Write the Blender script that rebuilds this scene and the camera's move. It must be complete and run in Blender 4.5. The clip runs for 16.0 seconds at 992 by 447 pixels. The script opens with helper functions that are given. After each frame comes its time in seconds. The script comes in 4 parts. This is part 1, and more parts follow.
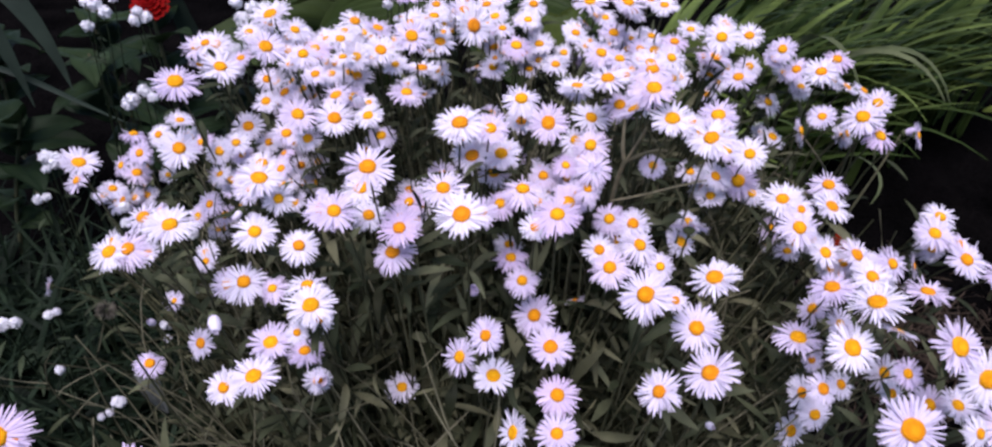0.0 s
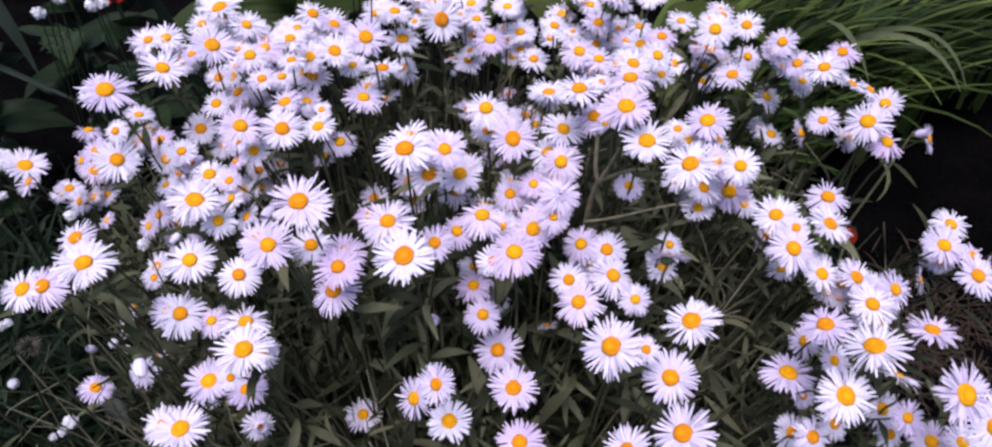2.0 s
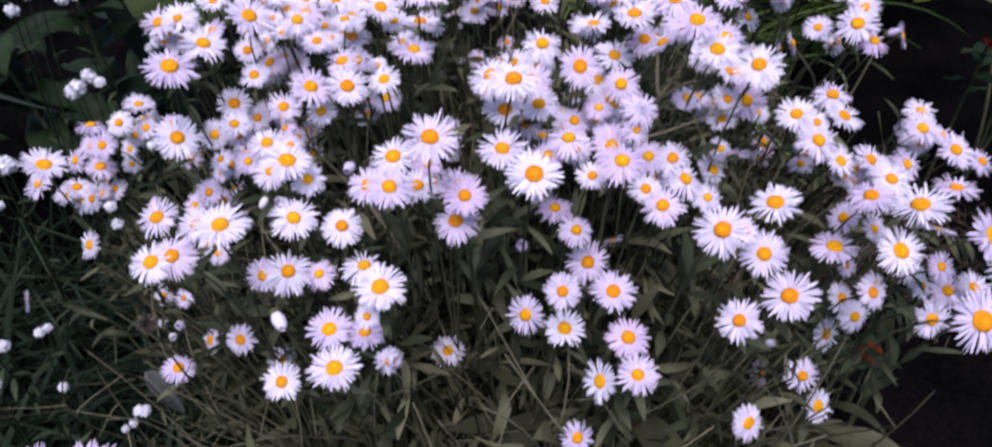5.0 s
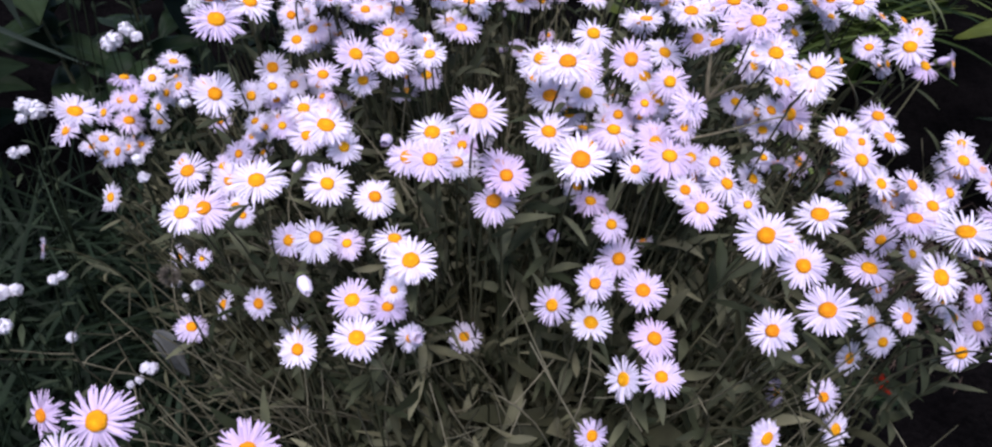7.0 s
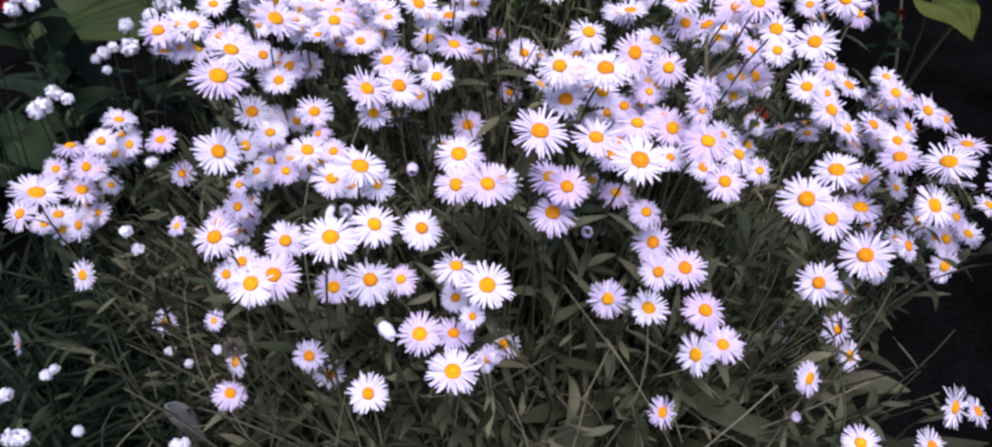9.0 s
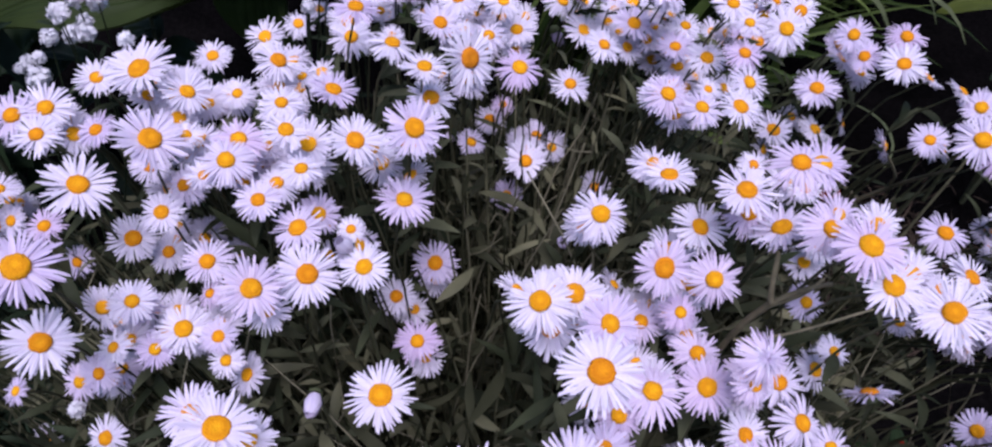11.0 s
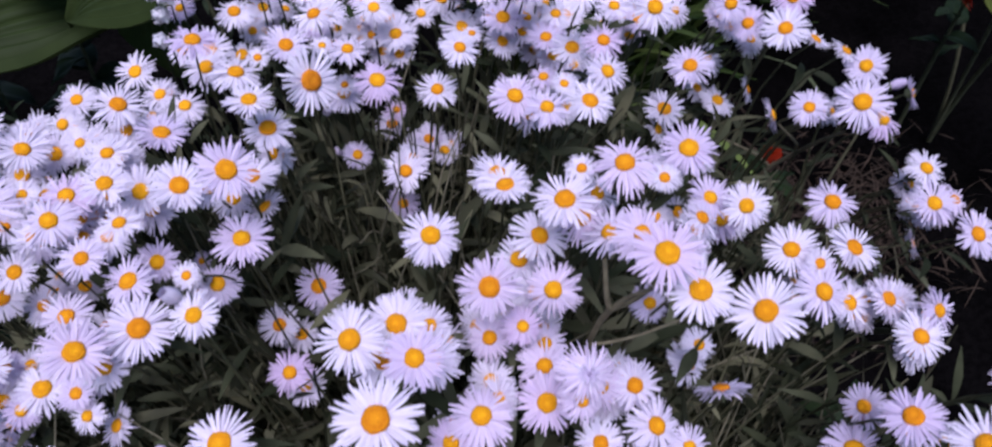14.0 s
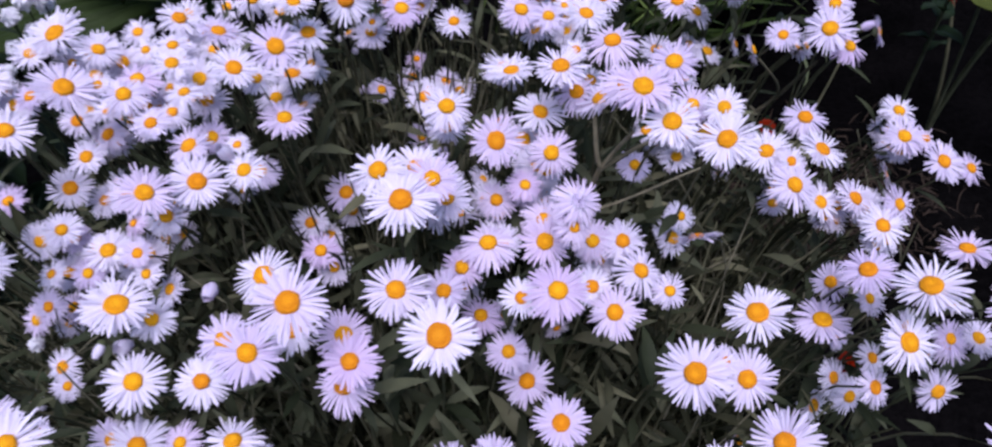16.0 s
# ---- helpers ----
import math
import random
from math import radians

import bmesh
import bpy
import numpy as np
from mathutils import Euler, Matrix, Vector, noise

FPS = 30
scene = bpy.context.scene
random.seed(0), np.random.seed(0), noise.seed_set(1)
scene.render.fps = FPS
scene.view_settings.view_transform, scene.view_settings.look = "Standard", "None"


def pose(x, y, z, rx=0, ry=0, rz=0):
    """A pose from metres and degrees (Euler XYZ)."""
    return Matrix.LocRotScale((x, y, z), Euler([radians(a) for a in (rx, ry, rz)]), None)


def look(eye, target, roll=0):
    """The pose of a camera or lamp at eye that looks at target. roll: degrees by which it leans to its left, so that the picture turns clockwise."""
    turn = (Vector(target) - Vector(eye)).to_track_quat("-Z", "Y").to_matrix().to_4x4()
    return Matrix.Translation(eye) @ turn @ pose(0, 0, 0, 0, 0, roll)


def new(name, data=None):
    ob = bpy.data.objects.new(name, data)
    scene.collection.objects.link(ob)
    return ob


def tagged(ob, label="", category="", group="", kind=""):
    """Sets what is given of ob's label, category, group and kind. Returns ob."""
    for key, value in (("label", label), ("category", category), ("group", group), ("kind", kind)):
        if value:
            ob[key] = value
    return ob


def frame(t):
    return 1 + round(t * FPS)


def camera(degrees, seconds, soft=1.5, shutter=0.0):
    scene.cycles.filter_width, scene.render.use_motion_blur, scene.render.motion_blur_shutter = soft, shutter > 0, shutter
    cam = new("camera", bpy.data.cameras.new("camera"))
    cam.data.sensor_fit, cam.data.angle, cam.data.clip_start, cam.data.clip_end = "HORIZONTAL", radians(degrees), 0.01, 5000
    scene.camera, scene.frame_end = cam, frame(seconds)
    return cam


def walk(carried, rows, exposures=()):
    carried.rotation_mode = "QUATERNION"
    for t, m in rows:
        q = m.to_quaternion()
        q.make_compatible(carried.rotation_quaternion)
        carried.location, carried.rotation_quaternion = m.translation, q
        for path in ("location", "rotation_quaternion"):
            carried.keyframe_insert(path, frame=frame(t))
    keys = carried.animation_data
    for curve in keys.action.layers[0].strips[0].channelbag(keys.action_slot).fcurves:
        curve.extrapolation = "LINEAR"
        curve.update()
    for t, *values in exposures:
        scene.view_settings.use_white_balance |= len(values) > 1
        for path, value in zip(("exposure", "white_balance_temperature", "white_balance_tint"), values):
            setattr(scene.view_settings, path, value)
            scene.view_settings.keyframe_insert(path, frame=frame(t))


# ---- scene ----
# ---- camera ----
cam = camera(68.1, 16.0, soft=2.3, shutter=0.5)
METRES, EYE, TILT, LEAN, TURN = 1.0, 0.95, -36.0, 0.0, 0.0
ROWS = [
    (0.0, 0.0, 0.0, 0.0, 0.0, 0.0, -0.0),
    (0.5, 0.0125, 0.0088, -0.0022, -0.82, -1.68, 0.75),
    (1.0, 0.0376, 0.0211, 0.0129, -1.94, -2.33, 1.02),
    (1.5, 0.0356, 0.0414, 0.0302, -0.18, -2.68, 0.13),
    (2.0, 0.0359, 0.0555, 0.0459, 0.77, -2.98, 0.06),
    (2.5, 0.0339, 0.0586, 0.0505, 2.11, -3.26, -1.92),
    (3.0, -0.0049, 0.0518, 0.0509, -1.48, -3.62, 2.63),
    (3.5, -0.0532, 0.0348, 0.0464, -4.81, -3.93, 6.47),
    (4.0, -0.0793, 0.0297, 0.0465, -6.09, -4.34, 7.03),
    (4.5, -0.0894, 0.0193, 0.039, -6.73, -3.95, 7.37),
    (5.0, -0.0993, 0.0184, 0.0226, -6.97, -5.59, 7.27),
    (5.2, -0.1030, 0.0266, 0.0148, -6.98, -6.26, 7.56),
    (7.3, -0.1300, 0.0306, 0.0064, -6.98, -5.11, 0.87),
    (7.5, -0.1579, 0.0322, 0.0036, -9.31, -6.41, 2.53),
    (8.0, -0.2087, 0.0454, 0.0122, -13.14, -8.39, 8.64),
    (8.5, -0.238, 0.0377, 0.0325, -14.62, -6.21, 11.48),
    (9.0, -0.2345, 0.0433, 0.0472, -16.14, -7.86, 11.27),
    (9.5, -0.1962, 0.1118, 0.0942, -15.14, -8.72, 8.21),
    (9.7, -0.1700, 0.1414, 0.1162, -14.83, -8.59, 7.51),
    (11.8, -0.0853, 0.2599, 0.2115, -11.47, -14.57, 5.53),
    (12.0, -0.071, 0.2663, 0.2189, -12.33, -14.75, 6.22),
    (12.5, -0.0371, 0.278, 0.2181, -13.52, -14.88, 8.9),
    (13.0, -0.0194, 0.2632, 0.2251, -14.66, -13.56, 10.04),
    (13.5, -0.0105, 0.2423, 0.2222, -13.78, -12.65, 11.07),
    (14.0, -0.006, 0.2296, 0.1971, -12.45, -14.42, 11.93),
    (14.5, -0.0214, 0.224, 0.1699, -11.53, -14.43, 12.47),
    (15.0, -0.024, 0.2073, 0.1475, -11.46, -14.53, 11.44),
    (15.5, -0.0226, 0.1815, 0.1269, -12.2, -13.82, 11.67),
    (16.0, -0.0369, 0.1493, 0.1105, -11.24, -10.75, 11.66),
]
walk(cam, [(t, pose(0, 0, EYE, TILT, LEAN, TURN) @ pose(METRES * x, METRES * y, METRES * z, 90 + pitch, roll, yaw)) for t, x, y, z, yaw, pitch, roll in ROWS],
     exposures=[(0.0, 1.15, 6250, 17), (5.0, 1.07, 6150, 18), (8.5, 1.29, 6100, 20), (9.5, 1.12, 6050, 20), (12.0, 0.72, 5900, 23), (12.5, 0.72, 5900, 24), (13.3, 0.80, 5900, 19), (14.0, 0.76, 5850, 20), (16.0, 0.86, 5850, 19)])

# ---- light ----
world = bpy.data.worlds.new("evening_sky")
world.use_nodes = True
scene.world = world
wn, wl = world.node_tree.nodes, world.node_tree.links
sky = wn.new("ShaderNodeTexSky")
sky.sky_type, sky.sun_disc = "NISHITA", False
SUN_ELEVATION, SUN_ROTATION = radians(70), radians(195)
sky.sun_elevation, sky.sun_rotation = SUN_ELEVATION, SUN_ROTATION
wl.new(sky.outputs["Color"], wn["Background"].inputs["Color"])
wn["Background"].inputs["Strength"].default_value = 0.064
sun = new("sun", bpy.data.lights.new("sun", "SUN"))
sun.data.energy, sun.data.angle, sun.data.color = 2.08, radians(36), (1.0, 0.93, 1.0)
toward = Vector((math.sin(SUN_ROTATION) * math.cos(SUN_ELEVATION), math.cos(SUN_ROTATION) * math.cos(SUN_ELEVATION), math.sin(SUN_ELEVATION)))
sun.matrix_world = look(toward * 20, (0, 0, 0))

rng = random.Random(7)


# ---- materials ----
def material(name, rough=0.6, gloss=0.2):
    m = bpy.data.materials.new(name)
    m.use_nodes = True
    b = m.node_tree.nodes["Principled BSDF"]
    b.inputs["Roughness"].default_value = rough
    b.inputs["Specular IOR Level"].default_value = gloss
    return m, m.node_tree.nodes, m.node_tree.links, b


def noise_tex(nodes, links, scale, detail=4.0, coord="Object"):
    tc = nodes.new("ShaderNodeTexCoord")
    n = nodes.new("ShaderNodeTexNoise")
    n.inputs["Scale"].default_value, n.inputs["Detail"].default_value = scale, detail
    links.new(tc.outputs[coord], n.inputs["Vector"])
    return n


def ramp(nodes, links, source, stops):
    r = nodes.new("ShaderNodeValToRGB")
    while len(r.color_ramp.elements) < len(stops):
        r.color_ramp.elements.new(0.5)
    for e, (p, c) in zip(r.color_ramp.elements, stops):
        e.position, e.color = p, (*c, 1)
    links.new(source, r.inputs["Fac"])
    return r


def mix(nodes, links, fac, a, b, mode="MIX"):
    n = nodes.new("ShaderNodeMix")
    n.data_type, n.blend_type = "RGBA", mode
    for socket, value in ((n.inputs["Factor"], fac), (n.inputs["A"], a), (n.inputs["B"], b)):
        if hasattr(value, "is_output"):
            links.new(value, socket)
        else:
            socket.default_value = value
    return n.outputs["Result"]


def bump(nodes, links, bsdf, height, strength, distance):
    n = nodes.new("ShaderNodeBump")
    n.inputs["Strength"].default_value, n.inputs["Distance"].default_value = strength, distance
    links.new(height, n.inputs["Height"])
    links.new(n.outputs["Normal"], bsdf.inputs["Normal"])


def thin(nodes, links, bsdf, colour, amount):
    """Lets part of the light through a petal or leaf."""
    t = nodes.new("ShaderNodeBsdfTranslucent")
    if hasattr(colour, "is_output"):
        links.new(colour, t.inputs["Color"])
    else:
        t.inputs["Color"].default_value = colour
    s = nodes.new("ShaderNodeMixShader")
    s.inputs["Fac"].default_value = amount
    links.new(bsdf.outputs[0], s.inputs[1])
    links.new(t.outputs[0], s.inputs[2])
    links.new(s.outputs[0], nodes["Material Output"].inputs["Surface"])


def petal_material(name, white, lilac, amount=0.3, gloss=0.2):
    m, n, l, b = material(name, 0.55, gloss)
    info = n.new("ShaderNodeObjectInfo")
    geo = n.new("ShaderNodeNewGeometry")
    tint = ramp(n, l, info.outputs["Random"], [(0.0, white), (0.45, white), (1.0, lilac)])
    shade = ramp(n, l, geo.outputs["Random Per Island"], [(0.0, (0.86, 0.84, 0.9)), (1.0, (1, 1, 1))])
    streak = noise_tex(n, l, 9.0, 3.0)
    veins = ramp(n, l, streak.outputs["Fac"], [(0.3, (0.9, 0.88, 0.94)), (0.7, (1, 1, 1))])
    c = mix(n, l, 1.0, tint.outputs["Color"], shade.outputs["Color"], "MULTIPLY")
    c = mix(n, l, 0.6, c, veins.outputs["Color"], "MULTIPLY")
    l.new(c, b.inputs["Base Color"])
    thin(n, l, b, c, amount)
    return m


def leaf_material(name, dark, light, scale=40.0, rough=0.55, amount=0.2, island=False):
    m, n, l, b = material(name, rough, 0.07)
    vary = n.new("ShaderNodeNewGeometry").outputs["Random Per Island"] if island else n.new("ShaderNodeObjectInfo").outputs["Random"]
    middle = tuple(0.7 * a + 0.3 * b for a, b in zip(dark, light))
    tint = ramp(n, l, vary, [(0.0, dark), (0.6, middle), (1.0, light)])
    grain = noise_tex(n, l, scale, 5.0)
    spots = ramp(n, l, grain.outputs["Fac"], [(0.3, (0.65, 0.65, 0.6)), (0.7, (1.15, 1.12, 1.0))])
    c = mix(n, l, 1.0, tint.outputs["Color"], spots.outputs["Color"], "MULTIPLY")
    l.new(c, b.inputs["Base Color"])
    bump(n, l, b, grain.outputs["Fac"], 0.4, 0.002)
    thin(n, l, b, c, amount)
    return m


PETAL = petal_material("lilac_white_petal", (0.90, 0.86, 0.92), (0.76, 0.66, 0.82))
AGED_PETAL = petal_material("aged_pink_petal", (0.83, 0.73, 0.85), (0.76, 0.62, 0.79))
WHITE = petal_material("white_button_petal", (0.85, 0.85, 0.84), (0.80, 0.80, 0.78), 0.2)
RED = petal_material("red_petal", (0.19, 0.003, 0.002), (0.14, 0.002, 0.002), 0.1, 0.03)
ORANGE_RED = petal_material("marigold_petal", (0.17, 0.012, 0.002), (0.12, 0.008, 0.002), 0.1, 0.03)
LEAF = leaf_material("daisy_leaf", (0.026, 0.035, 0.018), (0.138, 0.148, 0.09))
FILL = leaf_material("inner_leaf", (0.014, 0.018, 0.009), (0.175, 0.176, 0.108), island=True)
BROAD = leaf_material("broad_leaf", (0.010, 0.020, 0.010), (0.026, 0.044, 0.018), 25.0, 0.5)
STRAP = leaf_material("strap_leaf", (0.014, 0.030, 0.008), (0.15, 0.21, 0.06), 18.0, 0.4, 0.25)
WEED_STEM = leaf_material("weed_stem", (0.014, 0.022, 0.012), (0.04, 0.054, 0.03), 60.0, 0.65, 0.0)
# Weed greens go close to black; this colour carries the shade beside the clump.
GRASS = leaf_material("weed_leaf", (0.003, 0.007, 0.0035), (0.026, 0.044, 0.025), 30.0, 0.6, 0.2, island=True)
STEM = leaf_material("green_stem", (0.06, 0.066, 0.038), (0.14, 0.136, 0.085), 60.0, 0.65, 0.0)
DRY = leaf_material("dry_stalk", (0.018, 0.013, 0.010), (0.06, 0.044, 0.034), 60.0, 0.8, 0.0)
CALYX = leaf_material("hairy_calyx", (0.09, 0.11, 0.055), (0.16, 0.18, 0.1), 200.0, 0.8, 0.0)


def disc_material():
    m, n, l, b = material("golden_disc", 0.75, 0.15)
    tc = n.new("ShaderNodeTexCoord")
    cells = n.new("ShaderNodeTexVoronoi")
    cells.inputs["Scale"].default_value = 26.0
    l.new(tc.outputs["Object"], cells.inputs["Vector"])
    info = n.new("ShaderNodeObjectInfo")
    tint = ramp(n, l, info.outputs["Random"], [(0.0, (0.98, 0.51, 0.003)), (0.6, (0.92, 0.41, 0.003)), (0.93, (0.90, 0.37, 0.004)), (1.0, (0.80, 0.31, 0.008))])
    span = n.new("ShaderNodeVectorMath")
    span.operation = "LENGTH"
    l.new(tc.outputs["Object"], span.inputs[0])
    rings = ramp(n, l, span.outputs["Value"], [(0.05, (1.0, 1.12, 2.5)), (0.17, (1.0, 1.02, 1.0)), (0.24, (0.86, 0.74, 0.6)), (0.3, (0.95, 0.9, 1.0))])
    pits = ramp(n, l, cells.outputs["Distance"], [(0.0, (1.0, 1.0, 1.0)), (0.8, (0.8, 0.7, 0.6))])
    c = mix(n, l, 1.0, mix(n, l, 1.0, tint.outputs["Color"], rings.outputs["Color"], "MULTIPLY"), pits.outputs["Color"], "MULTIPLY")
    l.new(c, b.inputs["Base Color"])
    inv = n.new("ShaderNodeMath")
    inv.operation, inv.inputs[0].default_value = "SUBTRACT", 1.0
    l.new(cells.outputs["Distance"], inv.inputs[1])
    bump(n, l, b, inv.outputs[0], 0.38, 0.012)
    return m


DISC = disc_material()


def soil_material():
    m, n, l, b = material("dark_soil", 0.95, 0.0)
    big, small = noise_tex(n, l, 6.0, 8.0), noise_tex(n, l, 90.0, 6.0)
    # Darker than real soil: deep shade is put into the base colour.
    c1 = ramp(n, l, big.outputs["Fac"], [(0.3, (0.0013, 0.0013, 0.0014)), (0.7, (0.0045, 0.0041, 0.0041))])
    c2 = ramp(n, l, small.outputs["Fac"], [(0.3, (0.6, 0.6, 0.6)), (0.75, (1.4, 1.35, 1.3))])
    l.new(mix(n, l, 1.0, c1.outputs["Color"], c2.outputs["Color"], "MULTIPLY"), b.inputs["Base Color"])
    bump(n, l, b, small.outputs["Fac"], 0.9, 0.01)
    return m


SOIL = soil_material()


# ---- mesh helpers ----
def mesh_of(name, verts, faces, mat, smooth=True):
    me = bpy.data.meshes.new(name)
    me.from_pydata(verts, [], faces)
    me.materials.append(mat)
    if smooth:
        me.polygons.foreach_set("use_smooth", [True] * len(faces))
    me.update()
    return me


def part(name, me, parent, m=None, label=""):
    ob = new(name, me)
    ob.parent = parent
    if m is not None:
        ob.matrix_basis = m
    return tagged(ob, label)


def aim(place, normal, spin, size):
    """A pose whose z axis is the normal."""
    turn = Vector(normal).to_track_quat("Z", "Y").to_matrix().to_4x4()
    return Matrix.Translation(place) @ turn @ Matrix.Rotation(spin, 4, "Z") @ Matrix.Diagonal((size, size, size, 1))


def bezier(p, t):
    u = 1 - t
    return p[0] * u**3 + p[1] * 3 * u * u * t + p[2] * 3 * u * t * t + p[3] * t**3


def tube(curve, r0, r1, rings, sides, verts, faces):
    """Adds a tapered tube along a Bezier curve."""
    first = len(verts)
    for i in range(rings):
        t = i / (rings - 1)
        p = bezier(curve, t)
        d = (bezier(curve, min(1, t + 0.02)) - bezier(curve, max(0, t - 0.02))).normalized()
        a = d.orthogonal().normalized()
        b = d.cross(a)
        r = r0 + (r1 - r0) * t
        for k in range(sides):
            q = 2 * math.pi * k / sides
            verts.append(p + a * (r * math.cos(q)) + b * (r * math.sin(q)))
    for i in range(rings - 1):
        for k in range(sides):
            a0, a1 = first + i * sides + k, first + i * sides + (k + 1) % sides
            faces.append((a0, a1, a1 + sides, a0 + sides))


def blade(verts, faces, m, length, width, curl, fold, r, segments=6, peak=0.45):
    """Adds a pointed leaf with a raised midrib fold that starts at the pose m and runs along its y axis."""
    first = len(verts)
    bend = 0.0
    y = z = 0.0
    for i in range(segments + 1):
        t = i / segments
        w = width * 0.5 * ((t / peak) ** 0.7 if t < peak else max(0.0, 1 - ((t - peak) / (1 - peak)) ** 1.7)) + 0.0004
        side = 0.06 * width * math.sin(5 * t + r)
        for x in (-w, 0, w):
            verts.append(m @ Vector((x + side, y, z + fold * abs(x))))
        bend = curl * t
        y += length / segments * math.cos(bend)
        z -= length / segments * math.sin(bend)
    for i in range(segments):
        a = first + i * 3
        faces.append((a, a + 1, a + 4, a + 3))
        faces.append((a + 1, a + 2, a + 5, a + 4))


def leaf_pose(p, way, roll=0.0, size=1.0):
    way = Vector(way).normalized()
    x = way.cross(Vector((0, 0, 1))).normalized()
    return Matrix.Translation(p) @ Matrix((x, way, x.cross(way))).transposed().to_4x4() @ Matrix.Rotation(roll, 4, "Y") @ Matrix.Diagonal((size, size, size, 1))


# ---- flower head meshes, one unit in radius ----
def petals_mesh(seed, count, cup, droop, ragged, mat=PETAL):
    """Two rings of narrow ray petals, the lower one set into the gaps of the upper."""
    r = random.Random(seed)
    verts, faces = [], []
    for k in range(count):
        layer = k % 2
        a = 2 * math.pi * (k + r.uniform(-0.42, 0.42)) / count
        reach = (r.uniform(1 - ragged, 1.06) if r.random() > 0.06 else r.uniform(0.6, 0.8)) - 0.05 * layer
        w = r.uniform(0.030, 0.046)
        lift = cup + r.gauss(0, 0.07) - 0.09 * layer
        fall = droop + r.gauss(0, 0.07)
        roll = r.gauss(0, 0.35)
        sway = r.gauss(0, 0.06)
        ca, sa = math.cos(a), math.sin(a)
        first = len(verts)
        rows = ((0.0, 0.45), (0.3, 0.8), (0.6, 1.0), (0.86, 0.86), (1.0, 0.42))
        for t, ws in rows:
            d = 0.2 + (reach - 0.2) * t
            h = lift * t - fall * t * t - 0.03 * layer
            for s in (-1, 1):
                x, y = d, s * w * ws + sway * t * t
                verts.append((x * ca - y * sa, x * sa + y * ca, h + s * roll * w * ws))
        for i in range(len(rows) - 1):
            q = first + 2 * i
            faces.append((q, q + 2, q + 3, q + 1))
    return mesh_of("petals", verts, faces, mat)


def disc_mesh(seed, radius, height):
    r = random.Random(seed)
    verts, faces, sides, rings = [(0, 0, height * 0.86)], [], 18, 6
    for i in range(1, rings + 1):
        t = i / rings
        d = radius * math.sin(t * math.pi / 2 * 1.08)
        z = height * (math.cos(t * math.pi / 2) - 0.14 * max(0, 1 - 2.4 * t)) - (0.04 if i == rings else 0)
        for k in range(sides):
            q = 2 * math.pi * k / sides
            j = 1 + r.uniform(-0.04, 0.04) * (1.8 if i > rings - 2 else 1.0)
            verts.append((d * j * math.cos(q), d * j * math.sin(q), z + 0.05 + r.uniform(-0.012, 0.012)))
    for k in range(sides):
        faces.append((0, 1 + k, 1 + (k + 1) % sides))
    for i in range(rings - 1):
        for k in range(sides):
            a, b = 1 + i * sides + k, 1 + i * sides + (k + 1) % sides
            faces.append((a, a + sides, b + sides, b))
    return mesh_of("disc", verts, faces, DISC)


def calyx_mesh(seed):
    """The green cup of narrow bracts under a flower head."""
    r = random.Random(seed)
    verts, faces, sides = [], [], 14
    for d, z in ((0.07, -0.34), (0.2, -0.28), (0.3, -0.15), (0.31, -0.03)):
        for k in range(sides):
            q = 2 * math.pi * k / sides
            j = d * (1 + (0.07 if k % 2 else -0.05) + r.uniform(-0.03, 0.03))
            verts.append((j * math.cos(q), j * math.sin(q), z + (0.03 if k % 2 and d > 0.3 else 0)))
    for i in range(3):
        for k in range(sides):
            a, b = i * sides + k, i * sides + (k + 1) % sides
            faces.append((a, b, b + sides, a + sides))
    faces.append(tuple(range(sides - 1, -1, -1)))
    return mesh_of("calyx", verts, faces, CALYX)


PETALS = [petals_mesh(i, 76 + 6 * (i % 4), (0.16, 0.05, 0.22, -0.02, 0.12, 0.28)[i % 6], (0.12, 0.1, 0.2, 0.16, 0.05, 0.15)[i % 6], (0.17, 0.25, 0.2)[i % 3]) for i in range(14)]
AGED = [petals_mesh(20 + i, 80 + 6 * (i % 3), (0.1, 0.2, 0.02)[i % 3], (0.2, 0.16, 0.24)[i % 3], 0.24, AGED_PETAL) for i in range(6)]
DISCS = [disc_mesh(40 + i, 0.282 + 0.013 * (i % 4), 0.10 + 0.03 * (i % 3)) for i in range(6)]
CALYXES = [calyx_mesh(60 + i) for i in range(3)]


def leaf_mesh(seed, length, width, curl, mat=LEAF):
    verts, faces = [], []
    blade(verts, faces, Matrix.Identity(4), length, width, curl, 0.35, seed)
    return mesh_of("leaf", verts, faces, mat)


LEAVES = [leaf_mesh(i, 0.034 + 0.005 * i, 0.0075 + 0.0012 * (i % 5), (0.5, 0.9, 0.2, 1.2, 0.7)[i % 5]) for i in range(8)]
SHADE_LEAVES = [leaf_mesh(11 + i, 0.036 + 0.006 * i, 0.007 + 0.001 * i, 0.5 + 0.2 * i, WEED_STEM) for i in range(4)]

HEART = Vector((-0.02, 0.50, 0.0))
CROWN = []
# where flowers have aged to pink: place and reach
AGEING = [(Vector((0.055, 0.47, 0.645)), 0.055),
          (Vector((-0.258, 0.406, 0.633)), 0.007), (Vector((-0.065, 0.398, 0.657)), 0.007), (Vector((-0.072, 0.402, 0.633)), 0.007), (Vector((0.012, 0.462, 0.580)), 0.007), (Vector((-0.175, 0.435, 0.571)), 0.007), (Vector((-0.067, 0.422, 0.647)), 0.007)]


